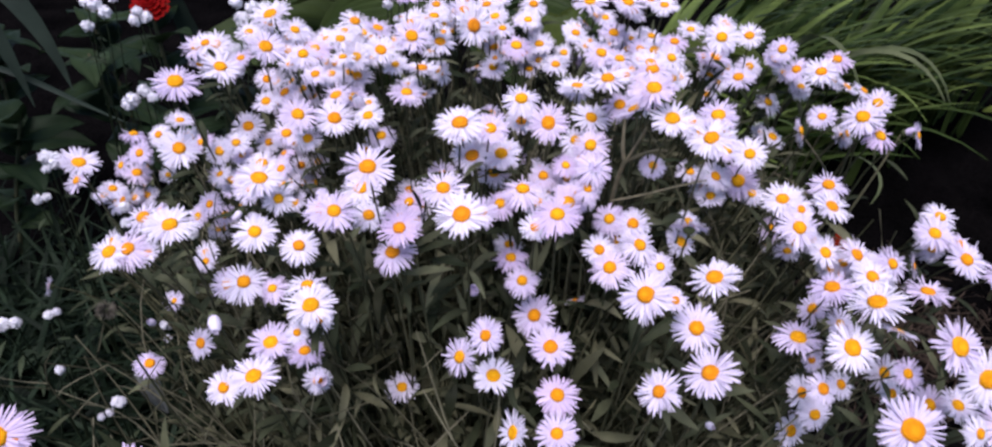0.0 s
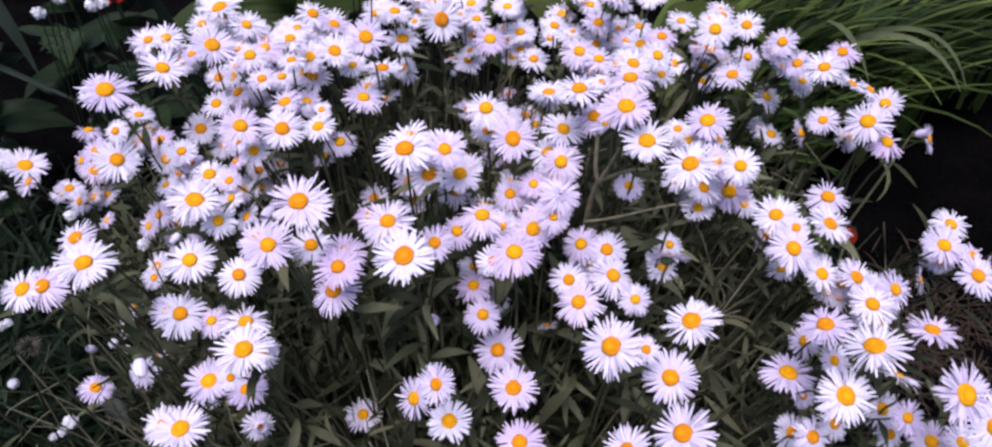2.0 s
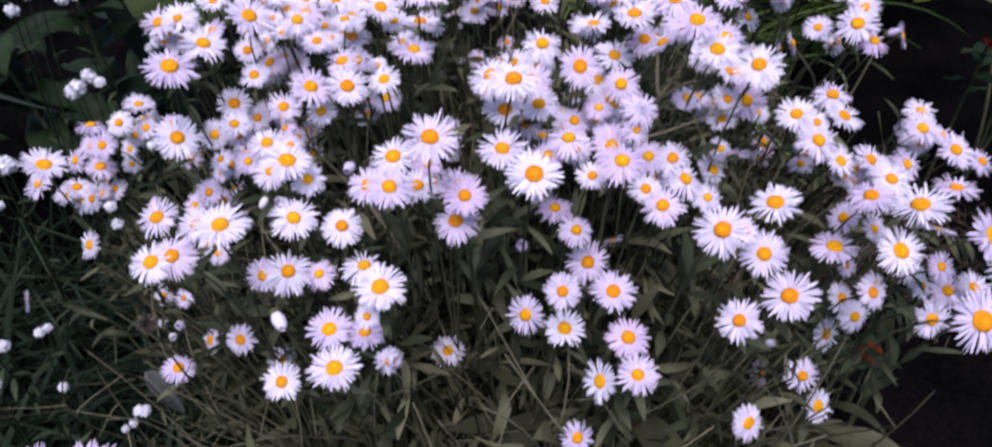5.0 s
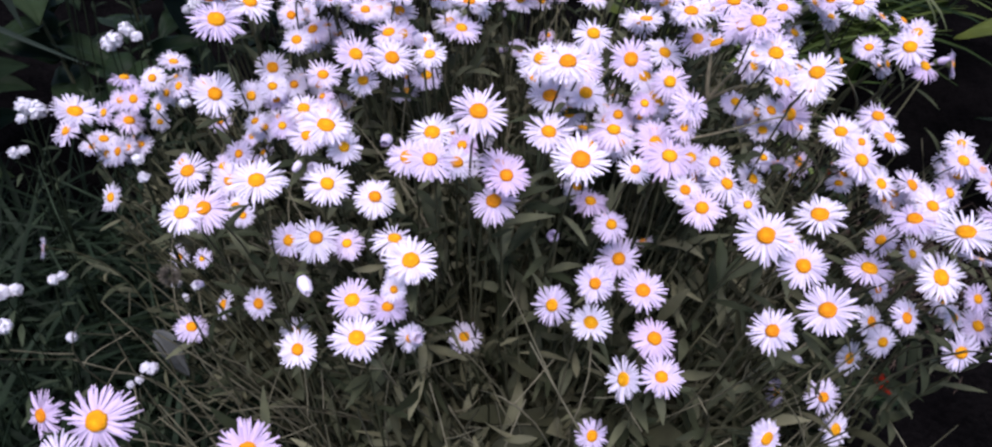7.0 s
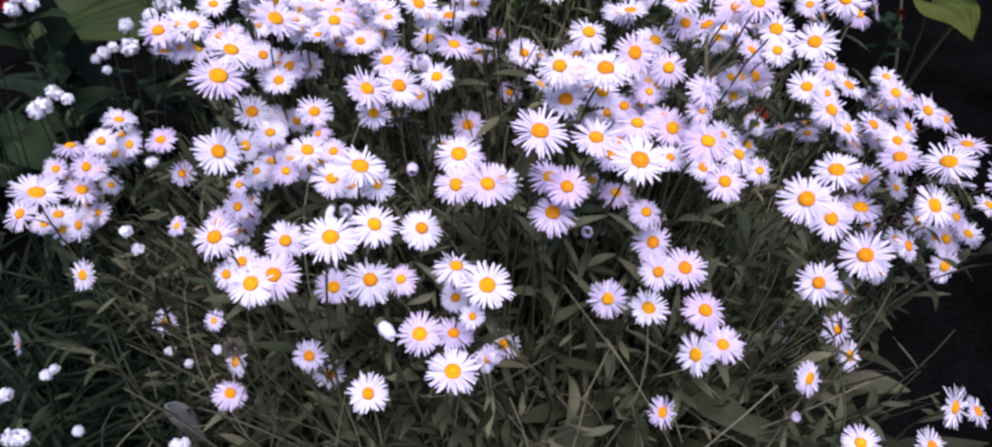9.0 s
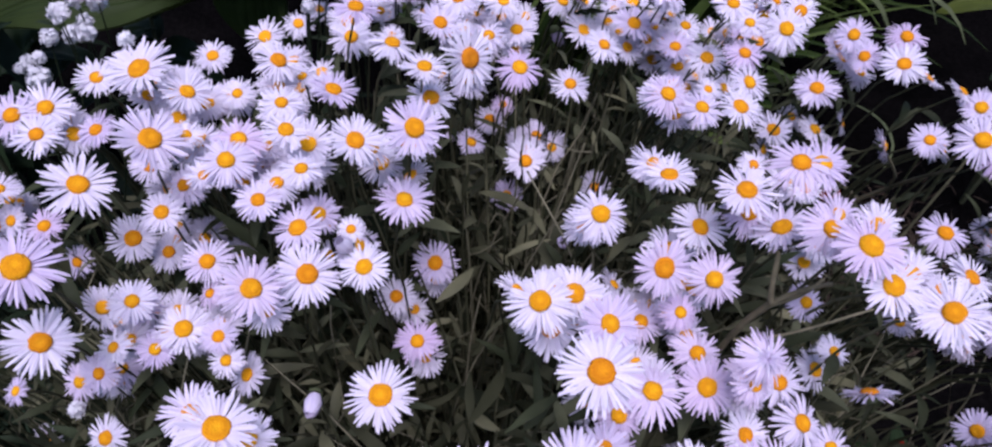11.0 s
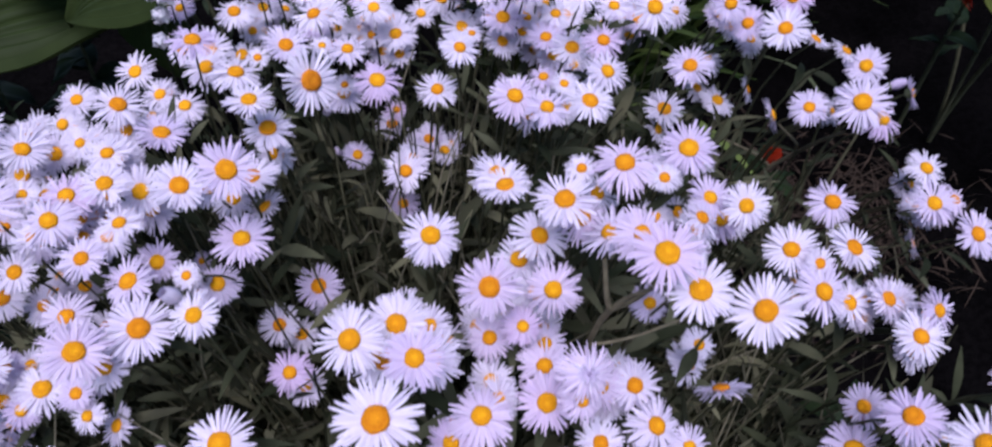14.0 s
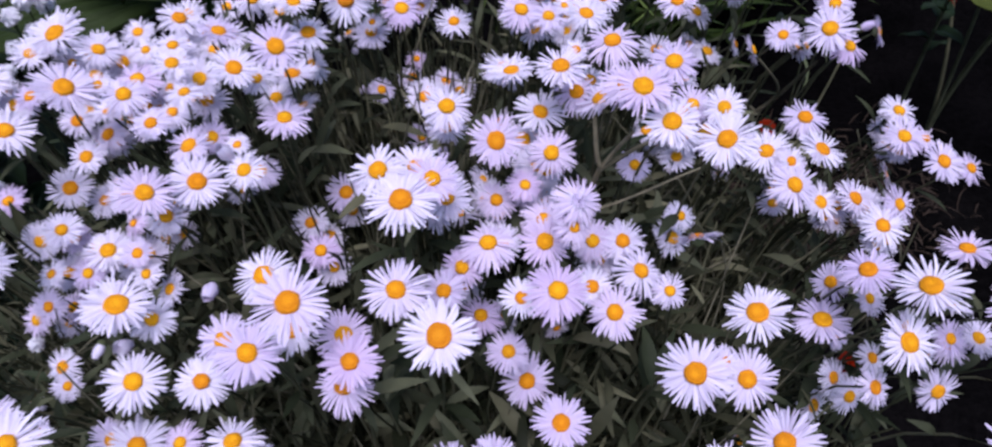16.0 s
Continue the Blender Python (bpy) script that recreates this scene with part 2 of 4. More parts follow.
def facing(p):
    """The way a flower turns: outward from the clump, up, and to the light in front."""
    back = (p.y - HEART.y) / 0.42
    v = Vector(((p.x - HEART.x) * 0.8, min(0.1, back) - 0.45, max(0.0, p.z - 0.40) / 0.42 + 0.42))
    v += Vector((rng.gauss(0, 0.15), rng.gauss(0, 0.13), rng.gauss(0, 0.08)))
    return v.normalized()


FACES, SHOOTS, DEEP = [], [], []
# spots that leaves keep clear of: place, the side they are open to, radius
CLEARINGS = [(0.112, 0.492, 0.652, 0.0, -0.6, 0.8, 0.034), (0.355, 0.67, 0.525, 0.0, -0.6, 0.8, 0.034), (-0.07, 0.60, 0.58, 0.0, -0.6, 0.8, 0.03), (0.21, 0.46, 0.52, 0.0, -0.6, 0.8, 0.035)]


def in_the_way(points):
    """Whether a leaf through these points would cover the face of a flower, which leaves grow clear of."""
    f = in_the_way.faces
    for q in points:
        d = np.array(q) - f[:, :3]
        h = (d * f[:, 3:6]).sum(1)
        off = np.sqrt(np.maximum(0, (d * d).sum(1) - h * h))
        if ((h > -0.004) & (h < 0.13) & (off < f[:, 6] * 1.05 + 0.02 * h)).any():
            return True
    return False


def leaf_on(stem, base, curve, t, size, meshes=None):
    p = bezier(curve, t)
    d = (bezier(curve, min(1, t + 0.03)) - p).normalized()
    out = d.orthogonal().normalized()
    out = Matrix.Rotation(rng.uniform(0, 6.283), 3, d) @ out
    way = (out * rng.uniform(0.7, 1.0) + d * rng.uniform(0.4, 0.9)).normalized()
    x = way.cross(d).normalized()
    if in_the_way((p + way * 0.02, p + way * 0.045)):
        return
    m = Matrix.Translation(p - base) @ Matrix((x, way, x.cross(way))).transposed().to_4x4() @ Matrix.Diagonal((size, size, size, 1))
    part("leaf", rng.choice(meshes or LEAVES), stem, m)


def daisy(p, radius, normal, root, open_disc=True):
    base = root.lerp(Vector((p.x, p.y + 0.04, 0)), 0.7) + Vector((rng.gauss(0, 0.012), rng.gauss(0, 0.012), 0))
    aged = any((p - c).length < reach for c, reach in AGEING) or rng.random() < 0.08
    label = "pinkish-lilac ageing daisy with a golden disc on a leafy stem" if aged else "lilac-white daisy with a golden disc on a leafy green stem"
    plant = tagged(new("daisy"), label if open_disc else "lilac daisy with ruffled petals closed over its disc", "flower", "daisies of the clump")
    plant.location = base
    neck = p - normal * (0.3 * radius)
    rise = (normal * 0.5 + Vector((0, -0.55, 0.65))).normalized()
    curve = [base, base + Vector((rng.gauss(0, 0.03), rng.gauss(0, 0.03), 0.45 * p.z)), neck - rise * 0.13 + Vector((rng.gauss(0, 0.012), abs(rng.gauss(0, 0.012)), 0)), neck]
    verts, faces = [], []
    tube([c - base for c in curve], 0.0017, 0.0008, 12, 5, verts, faces)
    stem = part("stem", mesh_of("stem", verts, faces, STEM), plant)
    petals = part("petals", rng.choice(AGED if aged else PETALS), plant, aim(p - base, normal, rng.uniform(0, 6.283), radius))
    if open_disc:
        part("disc", rng.choice(DISCS), petals, None, "golden-orange domed disc")
    else:
        for size in (0.6, 0.35, 0.14):
            part("inner_petals", rng.choice(PETALS), petals, Matrix.Translation((0, 0, 0.16 - 0.2 * size)) @ Matrix.Rotation(size, 4, "Z") @ Matrix.Diagonal((size, size, 0.9, 1)), "ruffled petals closed over the disc")
    part("calyx", rng.choice(CALYXES), petals)
    FACES.append((*p, *normal, radius))
    SHOOTS.append((stem, base, curve))
    return plant


def deep_daisy(p, radius, normal):
    """A daisy of the mass that cannot be told apart: kept for the joined mesh."""
    DEEP.append((p, radius, normal))


def joined_daisies(name, label):
    verts, faces, slots = [], [], []
    for p, radius, normal in DEEP:
        m = aim(p, normal, rng.uniform(0, 6.283), radius)
        for slot, me in ((0, rng.choice(PETALS)), (1, rng.choice(DISCS)), (2, rng.choice(CALYXES))):
            first = len(verts)
            verts += [m @ v.co for v in me.vertices]
            for f in me.polygons:
                faces.append([first + i for i in f.vertices])
                slots.append(slot)
        base = HEART + (Vector((p.x, p.y + 0.04, 0)) - HEART) * 0.88
        neck = p - normal * (0.3 * radius)
        before = len(faces)
        tube([base, base + Vector((0, 0.03, 0.45 * p.z)), neck - Vector((0, -0.09, 0.09)), neck], 0.002, 0.001, 8, 4, verts, faces)
        slots += [3] * (len(faces) - before)
    me = mesh_of(name, verts, faces, PETAL)
    for mat in (DISC, CALYX, STEM):
        me.materials.append(mat)
    me.polygons.foreach_set("material_index", slots)
    tagged(new(name, me), label, "flowers", kind="stuff")


def sprig(heads):
    """Daisies whose stems rise from one spot of the root stock. Heads: place in metres, radius in millimetres and, where it differs, the way the face turns."""
    mid = sum((Vector(h[:3]) for h in heads), Vector()) / len(heads)
    root = HEART + Vector((mid.x - HEART.x, mid.y - HEART.y, 0)) * 0.72 + Vector((0, 0.05, 0))
    for x, y, z, r, *way in heads:
        p = Vector((x, y, z))
        CROWN.append(p)
        outward = facing(p)
        daisy(p, 1.03 * r / 1000, Vector(way).normalized() if way else outward, root)


def turned_daisy(place, r, normal, open_disc=True):
    p = Vector(place)
    root = HEART + Vector((p.x - HEART.x, p.y - HEART.y, 0)) * 0.72 + Vector((0, 0.05, 0))
    daisy(p, 1.03 * r / 1000, Vector(normal).normalized(), root, open_disc)


# ---- ground ----
def ground():
    verts, faces = [], []
    near = [i * 0.06 - 3.0 for i in range(101)]
    line = [-300, -60, -15, -6] + near + [6, 15, 60, 300]
    n = len(line)
    for y in line:
        for x in line:
            close = max(abs(x), abs(y)) < 3
            z = (noise.noise((x * 2.3, y * 2.3, 0)) * 0.03 + noise.noise((x * 9, y * 9, 4)) * 0.012) if close else 0
            verts.append((x, y + 0.6, z - 0.015))
    for j in range(n - 1):
        for i in range(n - 1):
            a = j * n + i
            faces.append((a, a + 1, a + n + 1, a + n))
    tagged(new("ground", mesh_of("ground", verts, faces, SOIL)), "dark garden soil with shade put into its colour", "ground", kind="structure")


ground()

# ---- the daisy clump ----
sprig([(-0.467, 0.453, 0.361, 22.5)])
sprig([(-0.493, 0.729, 0.483, 18.6), (-0.471, 0.755, 0.454, 16.8, 0.32, -0.08, 0.94), (-0.452, 0.737, 0.449, 16.9), (-0.456, 0.688, 0.532, 22.0, 0.33, -0.16, 0.93), (-0.456, 0.693, 0.419, 17.4), (-0.446, 0.775, 0.465, 18.5, 0.34, -0.20, 0.92), (-0.429, 0.765, 0.499, 16.8), (-0.440, 0.785, 0.514, 16.7, 0.20, 0.19, 0.96), (-0.412, 0.789, 0.511, 15.5), (-0.425, 0.811, 0.494, 13.6)])
sprig([(-0.497, 0.833, 0.440, 16.8), (-0.489, 0.869, 0.435, 14.7), (-0.444, 0.866, 0.426, 15.0), (-0.393, 0.814, 0.517, 18.3, 0.24, 0.02, 0.97), (-0.389, 0.798, 0.495, 14.9)])
sprig([(-0.400, 0.679, 0.339, 15.3), (-0.344, 0.769, 0.465, 15.2), (-0.353, 0.770, 0.511, 17.2), (-0.338, 0.605, 0.527, 10.0), (-0.305, 0.613, 0.514, 14.4)])
sprig([(-0.323, 0.477, 0.442, 14.6, 0.32, -0.16, 0.93), (-0.296, 0.491, 0.563, 11.9), (-0.252, 0.447, 0.499, 13.5), (-0.330, 0.563, 0.443, 10.4), (-0.241, 0.497, 0.406, 15.1), (-0.278, 0.548, 0.507, 12.1), (-0.297, 0.503, 0.591, 17.4), (-0.327, 0.574, 0.366, 16.5), (-0.293, 0.581, 0.490, 15.4), (-0.222, 0.462, 0.552, 14.4)])
sprig([(-0.272, 0.406, 0.630, 15.6, -0.14, -0.35, 0.93), (-0.258, 0.406, 0.633, 15.7), (-0.247, 0.437, 0.631, 13.7, 0.04, -0.69, 0.73), (-0.220, 0.400, 0.658, 18.3, 0.11, -0.17, 0.98), (-0.197, 0.437, 0.576, 18.3, 0.10, -0.37, 0.92), (-0.216, 0.395, 0.502, 16.0, -0.13, -0.59, 0.79), (-0.186, 0.454, 0.612, 17.9, 0.19, -0.32, 0.93), (-0.175, 0.435, 0.571, 12.7), (-0.172, 0.400, 0.547, 16.9, 0.05, -0.27, 0.96), (-0.186, 0.487, 0.640, 19.6, 0.22, -0.20, 0.96)])
sprig([(-0.283, 0.570, 0.619, 19.6, 0.24, -0.67, 0.70), (-0.260, 0.587, 0.581, 11.9), (-0.267, 0.564, 0.686, 20.8, 0.21, -0.30, 0.93), (-0.242, 0.597, 0.609, 14.4, 0.06, -0.37, 0.93), (-0.237, 0.583, 0.578, 12.8), (-0.243, 0.608, 0.589, 12.1), (-0.284, 0.601, 0.537, 14.0), (-0.216, 0.581, 0.596, 17.0, 0.13, -0.22, 0.97), (-0.257, 0.639, 0.666, 20.2, 0.29, -0.28, 0.92), (-0.281, 0.622, 0.509, 14.5)])
sprig([(-0.317, 0.738, 0.645, 17.9, -0.08, -0.40, 0.91), (-0.297, 0.741, 0.646, 18.8, 0.01, -0.45, 0.89), (-0.266, 0.721, 0.639, 13.9), (-0.266, 0.761, 0.652, 15.8), (-0.282, 0.679, 0.673, 14.8), (-0.239, 0.738, 0.606, 15.2), (-0.235, 0.737, 0.672, 16.9, 0.42, -0.38, 0.82), (-0.233, 0.690, 0.630, 13.1), (-0.254, 0.668, 0.588, 16.5, 0.24, -0.58, 0.78), (-0.223, 0.709, 0.690, 21.9)])
sprig([(-0.282, 0.652, 0.522, 10.8), (-0.237, 0.670, 0.568, 14.7), (-0.202, 0.652, 0.551, 13.1), (-0.225, 0.652, 0.624, 15.0), (-0.213, 0.677, 0.622, 15.4), (-0.202, 0.624, 0.604, 16.5), (-0.203, 0.609, 0.591, 10.9), (-0.217, 0.657, 0.678, 20.6, 0.42, -0.36, 0.83), (-0.200, 0.668, 0.669, 10.9), (-0.196, 0.571, 0.597, 11.6)])
sprig([(-0.205, 0.514, 0.613, 16.3, 0.09, -0.29, 0.95), (-0.194, 0.561, 0.586, 11.5), (-0.165, 0.548, 0.664, 17.8, 0.35, -0.38, 0.86), (-0.153, 0.451, 0.601, 16.1, 0.12, -0.44, 0.89), (-0.138, 0.560, 0.654, 18.0, 0.26, -0.48, 0.84), (-0.109, 0.498, 0.624, 18.6), (-0.140, 0.586, 0.663, 15.4), (-0.158, 0.596, 0.678, 13.0), (-0.128, 0.442, 0.642, 15.3), (-0.108, 0.555, 0.659, 14.4)])
sprig([(-0.164, 0.341, 0.574, 17.6, 0.01, -0.13, 0.99), (-0.140, 0.373, 0.584, 8.9), (-0.128, 0.377, 0.606, 18.4, 0.06, -0.23, 0.97), (-0.147, 0.399, 0.539, 15.3, 0.06, -0.09, 0.99), (-0.139, 0.412, 0.594, 16.7, 0.13, 0.08, 0.99), (-0.138, 0.422, 0.551, 11.9), (-0.113, 0.419, 0.656, 17.3, 0.08, -0.34, 0.94), (-0.072, 0.402, 0.633, 16.2, -0.16, -0.26, 0.95), (-0.065, 0.398, 0.657, 15.3)])
sprig([(-0.187, 0.624, 0.675, 11.3), (-0.173, 0.622, 0.686, 15.6), (-0.167, 0.643, 0.682, 16.4), (-0.149, 0.617, 0.669, 13.9), (-0.139, 0.627, 0.698, 13.9), (-0.141, 0.658, 0.693, 12.7), (-0.133, 0.601, 0.692, 12.0), (-0.129, 0.605, 0.652, 13.0), (-0.198, 0.697, 0.679, 15.9, 0.39, -0.30, 0.87), (-0.103, 0.621, 0.690, 15.6, 0.23, -0.53, 0.81)])
sprig([(-0.171, 0.708, 0.666, 11.7), (-0.143, 0.721, 0.679, 16.8, 0.36, -0.30, 0.89), (-0.114, 0.703, 0.670, 11.1), (-0.111, 0.665, 0.693, 15.9, 0.33, -0.04, 0.94), (-0.128, 0.668, 0.575, 7.8), (-0.089, 0.744, 0.699, 17.0, 0.17, -0.05, 0.98), (-0.068, 0.727, 0.680, 17.2, 0.27, -0.03, 0.96), (-0.093, 0.635, 0.670, 12.9), (-0.110, 0.618, 0.605, 14.8), (-0.070, 0.645, 0.662, 18.2)])
sprig([(-0.094, 0.442, 0.636, 14.9, 0.14, -0.28, 0.95), (-0.067, 0.422, 0.647, 15.1), (-0.083, 0.406, 0.700, 18.6, 0.07, -0.31, 0.95), (-0.036, 0.419, 0.675, 17.0, -0.01, -0.23, 0.97), (-0.011, 0.439, 0.641, 13.1), (-0.024, 0.438, 0.715, 18.4, -0.03, -0.24, 0.97), (-0.030, 0.496, 0.686, 17.1), (-0.022, 0.384, 0.678, 18.5, -0.09, -0.36, 0.93), (0.003, 0.455, 0.638, 12.7), (-0.019, 0.504, 0.650, 17.7, -0.21, -0.33, 0.92)])
sprig([(-0.086, 0.455, 0.434, 16.1, 0.09, -0.16, 0.98), (-0.027, 0.388, 0.544, 15.6, -0.61, -0.55, 0.57), (0.012, 0.462, 0.580, 15.2, -0.01, -0.10, 0.99), (-0.002, 0.370, 0.543, 16.0, 0.00, -0.26, 0.97), (-0.081, 0.567, 0.563, 15.6), (0.030, 0.425, 0.552, 17.9, -0.05, -0.64, 0.76), (0.020, 0.427, 0.586, 13.7, -0.03, -0.45, 0.89)])
sprig([(-0.112, 0.586, 0.656, 8.5), (-0.080, 0.600, 0.659, 17.6, 0.16, -0.17, 0.97), (-0.072, 0.601, 0.711, 17.3, 0.17, -0.57, 0.81), (-0.088, 0.623, 0.539, 15.5), (-0.057, 0.659, 0.707, 15.0, 0.13, -0.01, 0.99), (-0.053, 0.663, 0.681, 15.5), (-0.056, 0.645, 0.543, 17.2)])
sprig([(-0.151, 0.883, 0.566, 15.5, 0.81, -0.07, 0.59), (-0.113, 0.859, 0.631, 11.2), (-0.109, 0.856, 0.659, 12.2), (-0.063, 0.865, 0.621, 11.5), (-0.070, 0.849, 0.651, 15.9, 0.01, -0.24, 0.97), (-0.050, 0.879, 0.632, 14.8), (-0.057, 0.884, 0.657, 13.4, 0.24, -0.19, 0.95), (-0.060, 0.805, 0.635, 9.7), (-0.035, 0.867, 0.650, 10.2)])
sprig([(-0.007, 0.361, 0.593, 13.3, -0.45, -0.64, 0.63), (0.012, 0.323, 0.538, 15.1, -0.83, -0.29, 0.48), (0.041, 0.392, 0.550, 17.5, -0.06, -0.32, 0.95), (0.045, 0.362, 0.531, 17.2, -0.07, -0.35, 0.93), (0.043, 0.332, 0.525, 16.3, -0.06, -0.15, 0.99), (0.028, 0.422, 0.640, 12.4), (0.041, 0.401, 0.666, 17.2, -0.08, -0.34, 0.94), (0.000, 0.328, 0.464, 13.5), (0.096, 0.353, 0.637, 18.7, -0.45, -0.42, 0.79), (0.020, 0.459, 0.648, 17.2, -0.01, -0.16, 0.99)])
sprig([(-0.004, 0.474, 0.691, 14.8), (0.004, 0.489, 0.661, 16.1, -0.00, -0.39, 0.92), (-0.008, 0.507, 0.672, 16.6), (0.041, 0.511, 0.676, 16.9, -0.11, -0.75, 0.65), (0.055, 0.463, 0.633, 16.3, -0.18, -0.55, 0.81), (0.039, 0.513, 0.626, 13.6, -0.06, -0.45, 0.89), (0.056, 0.505, 0.641, 11.7), (0.062, 0.487, 0.626, 14.9), (0.067, 0.448, 0.656, 11.5)])
sprig([(-0.033, 0.741, 0.683, 16.0, 0.17, -0.37, 0.91), (-0.010, 0.769, 0.658, 9.1), (-0.022, 0.696, 0.684, 21.5, 0.45, -0.75, 0.50), (0.007, 0.761, 0.656, 15.5, 0.09, -0.11, 0.99), (-0.010, 0.789, 0.672, 17.3), (-0.001, 0.771, 0.618, 9.7), (0.021, 0.722, 0.653, 17.2, 0.05, -0.40, 0.91), (-0.003, 0.780, 0.603, 17.5), (-0.005, 0.758, 0.556, 12.7), (0.027, 0.707, 0.575, 17.8)])
sprig([(0.021, 0.553, 0.676, 16.5, -0.02, -0.41, 0.91), (0.022, 0.572, 0.645, 13.8, -0.03, -0.41, 0.91), (0.069, 0.573, 0.678, 15.5, -0.09, 0.09, 0.99), (0.079, 0.544, 0.663, 17.3), (0.059, 0.520, 0.619, 9.5), (0.070, 0.593, 0.667, 16.7), (0.076, 0.513, 0.655, 15.9, -0.22, -0.64, 0.74), (0.087, 0.529, 0.705, 16.6), (0.071, 0.511, 0.605, 14.4), (0.100, 0.536, 0.679, 14.6)])
sprig([(-0.012, 0.861, 0.615, 16.0), (-0.012, 0.871, 0.645, 16.7, 0.15, -0.34, 0.93), (-0.017, 0.901, 0.647, 13.9), (0.006, 0.908, 0.639, 15.4), (0.034, 0.889, 0.618, 15.6), (0.052, 0.840, 0.606, 19.0), (0.037, 0.905, 0.566, 15.0), (0.033, 0.915, 0.578, 10.7), (0.039, 0.823, 0.539, 11.4), (0.048, 0.921, 0.626, 18.8, 0.08, -0.37, 0.93)])
sprig([(0.080, 0.448, 0.599, 14.0), (0.090, 0.474, 0.610, 15.0), (0.108, 0.469, 0.609, 15.0), (0.110, 0.445, 0.606, 16.9), (0.085, 0.424, 0.601, 17.5, -0.18, -0.33, 0.93), (0.125, 0.433, 0.595, 12.0), (0.123, 0.493, 0.648, 10.9), (0.157, 0.486, 0.599, 10.9)])
sprig([(0.022, 0.734, 0.511, 15.0), (0.036, 0.730, 0.564, 15.2), (0.068, 0.760, 0.536, 13.0), (0.058, 0.776, 0.538, 14.5), (0.098, 0.722, 0.519, 15.0), (0.063, 0.726, 0.630, 15.9, -0.01, -0.36, 0.93), (0.081, 0.718, 0.668, 14.8), (0.104, 0.776, 0.636, 8.9), (0.129, 0.773, 0.646, 17.5)])
sprig([(0.108, 0.327, 0.575, 15.9, -0.56, -0.39, 0.73), (0.137, 0.323, 0.597, 18.6, -0.48, -0.15, 0.87), (0.118, 0.361, 0.625, 9.2), (0.136, 0.361, 0.600, 17.1), (0.149, 0.383, 0.626, 18.2, -0.31, -0.06, 0.95), (0.137, 0.321, 0.456, 14.3), (0.211, 0.368, 0.434, 15.8)])
sprig([(0.110, 0.468, 0.726, 17.3, -0.07, -0.23, 0.97), (0.123, 0.457, 0.708, 16.5, -0.05, -0.32, 0.95), (0.111, 0.492, 0.711, 15.0), (0.148, 0.442, 0.701, 16.9, -0.34, -0.28, 0.90), (0.124, 0.541, 0.707, 17.9, -0.13, -0.15, 0.98), (0.106, 0.554, 0.697, 9.3), (0.118, 0.558, 0.669, 14.6), (0.186, 0.550, 0.631, 13.8)])
sprig([(0.035, 0.854, 0.497, 17.2), (0.057, 0.911, 0.575, 16.2), (0.106, 0.817, 0.666, 20.9, -0.02, -0.31, 0.95), (0.124, 0.809, 0.650, 14.2)])
sprig([(0.098, 0.645, 0.677, 17.7), (0.112, 0.625, 0.680, 14.6), (0.137, 0.661, 0.664, 9.2), (0.141, 0.627, 0.675, 15.8), (0.168, 0.662, 0.665, 16.1), (0.141, 0.713, 0.630, 11.7), (0.175, 0.687, 0.671, 15.3), (0.164, 0.702, 0.702, 15.1), (0.162, 0.711, 0.652, 16.0), (0.174, 0.580, 0.641, 11.0)])
sprig([(0.220, 0.254, 0.465, 18.5), (0.251, 0.285, 0.589, 22.1), (0.228, 0.357, 0.401, 16.8), (0.239, 0.363, 0.537, 14.0), (0.251, 0.367, 0.575, 19.1)])
sprig([(0.137, 0.753, 0.688, 19.0), (0.145, 0.761, 0.675, 16.7), (0.163, 0.765, 0.686, 12.6), (0.141, 0.786, 0.687, 9.4), (0.155, 0.747, 0.639, 15.5), (0.168, 0.762, 0.647, 13.7), (0.200, 0.727, 0.668, 14.3), (0.185, 0.711, 0.621, 14.6), (0.233, 0.726, 0.660, 19.4, -0.09, -0.59, 0.81), (0.235, 0.780, 0.616, 13.2)])
sprig([(0.220, 0.432, 0.352, 17.5), (0.255, 0.409, 0.431, 17.6), (0.256, 0.387, 0.479, 14.2), (0.245, 0.397, 0.494, 14.7), (0.258, 0.420, 0.507, 10.3), (0.242, 0.422, 0.530, 20.2, -0.04, -0.01, 1.00), (0.268, 0.417, 0.550, 12.7), (0.320, 0.418, 0.494, 16.7), (0.316, 0.394, 0.496, 12.6)])
sprig([(0.203, 0.575, 0.586, 16.4), (0.209, 0.577, 0.613, 16.5), (0.230, 0.588, 0.573, 19.2, -0.42, -0.76, 0.49), (0.223, 0.558, 0.620, 16.2, -0.13, -0.63, 0.76), (0.205, 0.606, 0.633, 19.4, -0.24, -0.33, 0.91), (0.254, 0.539, 0.585, 18.7, -0.28, -0.22, 0.93), (0.265, 0.523, 0.585, 11.6), (0.260, 0.507, 0.577, 20.5), (0.293, 0.527, 0.585, 18.7), (0.308, 0.571, 0.579, 18.0, -0.13, -0.22, 0.97)])
sprig([(0.249, 0.412, 0.592, 17.5, -0.29, 0.06, 0.95), (0.267, 0.383, 0.603, 20.9, -0.32, 0.10, 0.94), (0.319, 0.409, 0.590, 17.3, 0.01, 0.21, 0.98), (0.311, 0.382, 0.532, 12.6), (0.313, 0.468, 0.555, 18.5), (0.328, 0.369, 0.574, 21.5), (0.318, 0.373, 0.477, 17.8), (0.290, 0.508, 0.549, 16.1), (0.333, 0.479, 0.560, 16.1)])
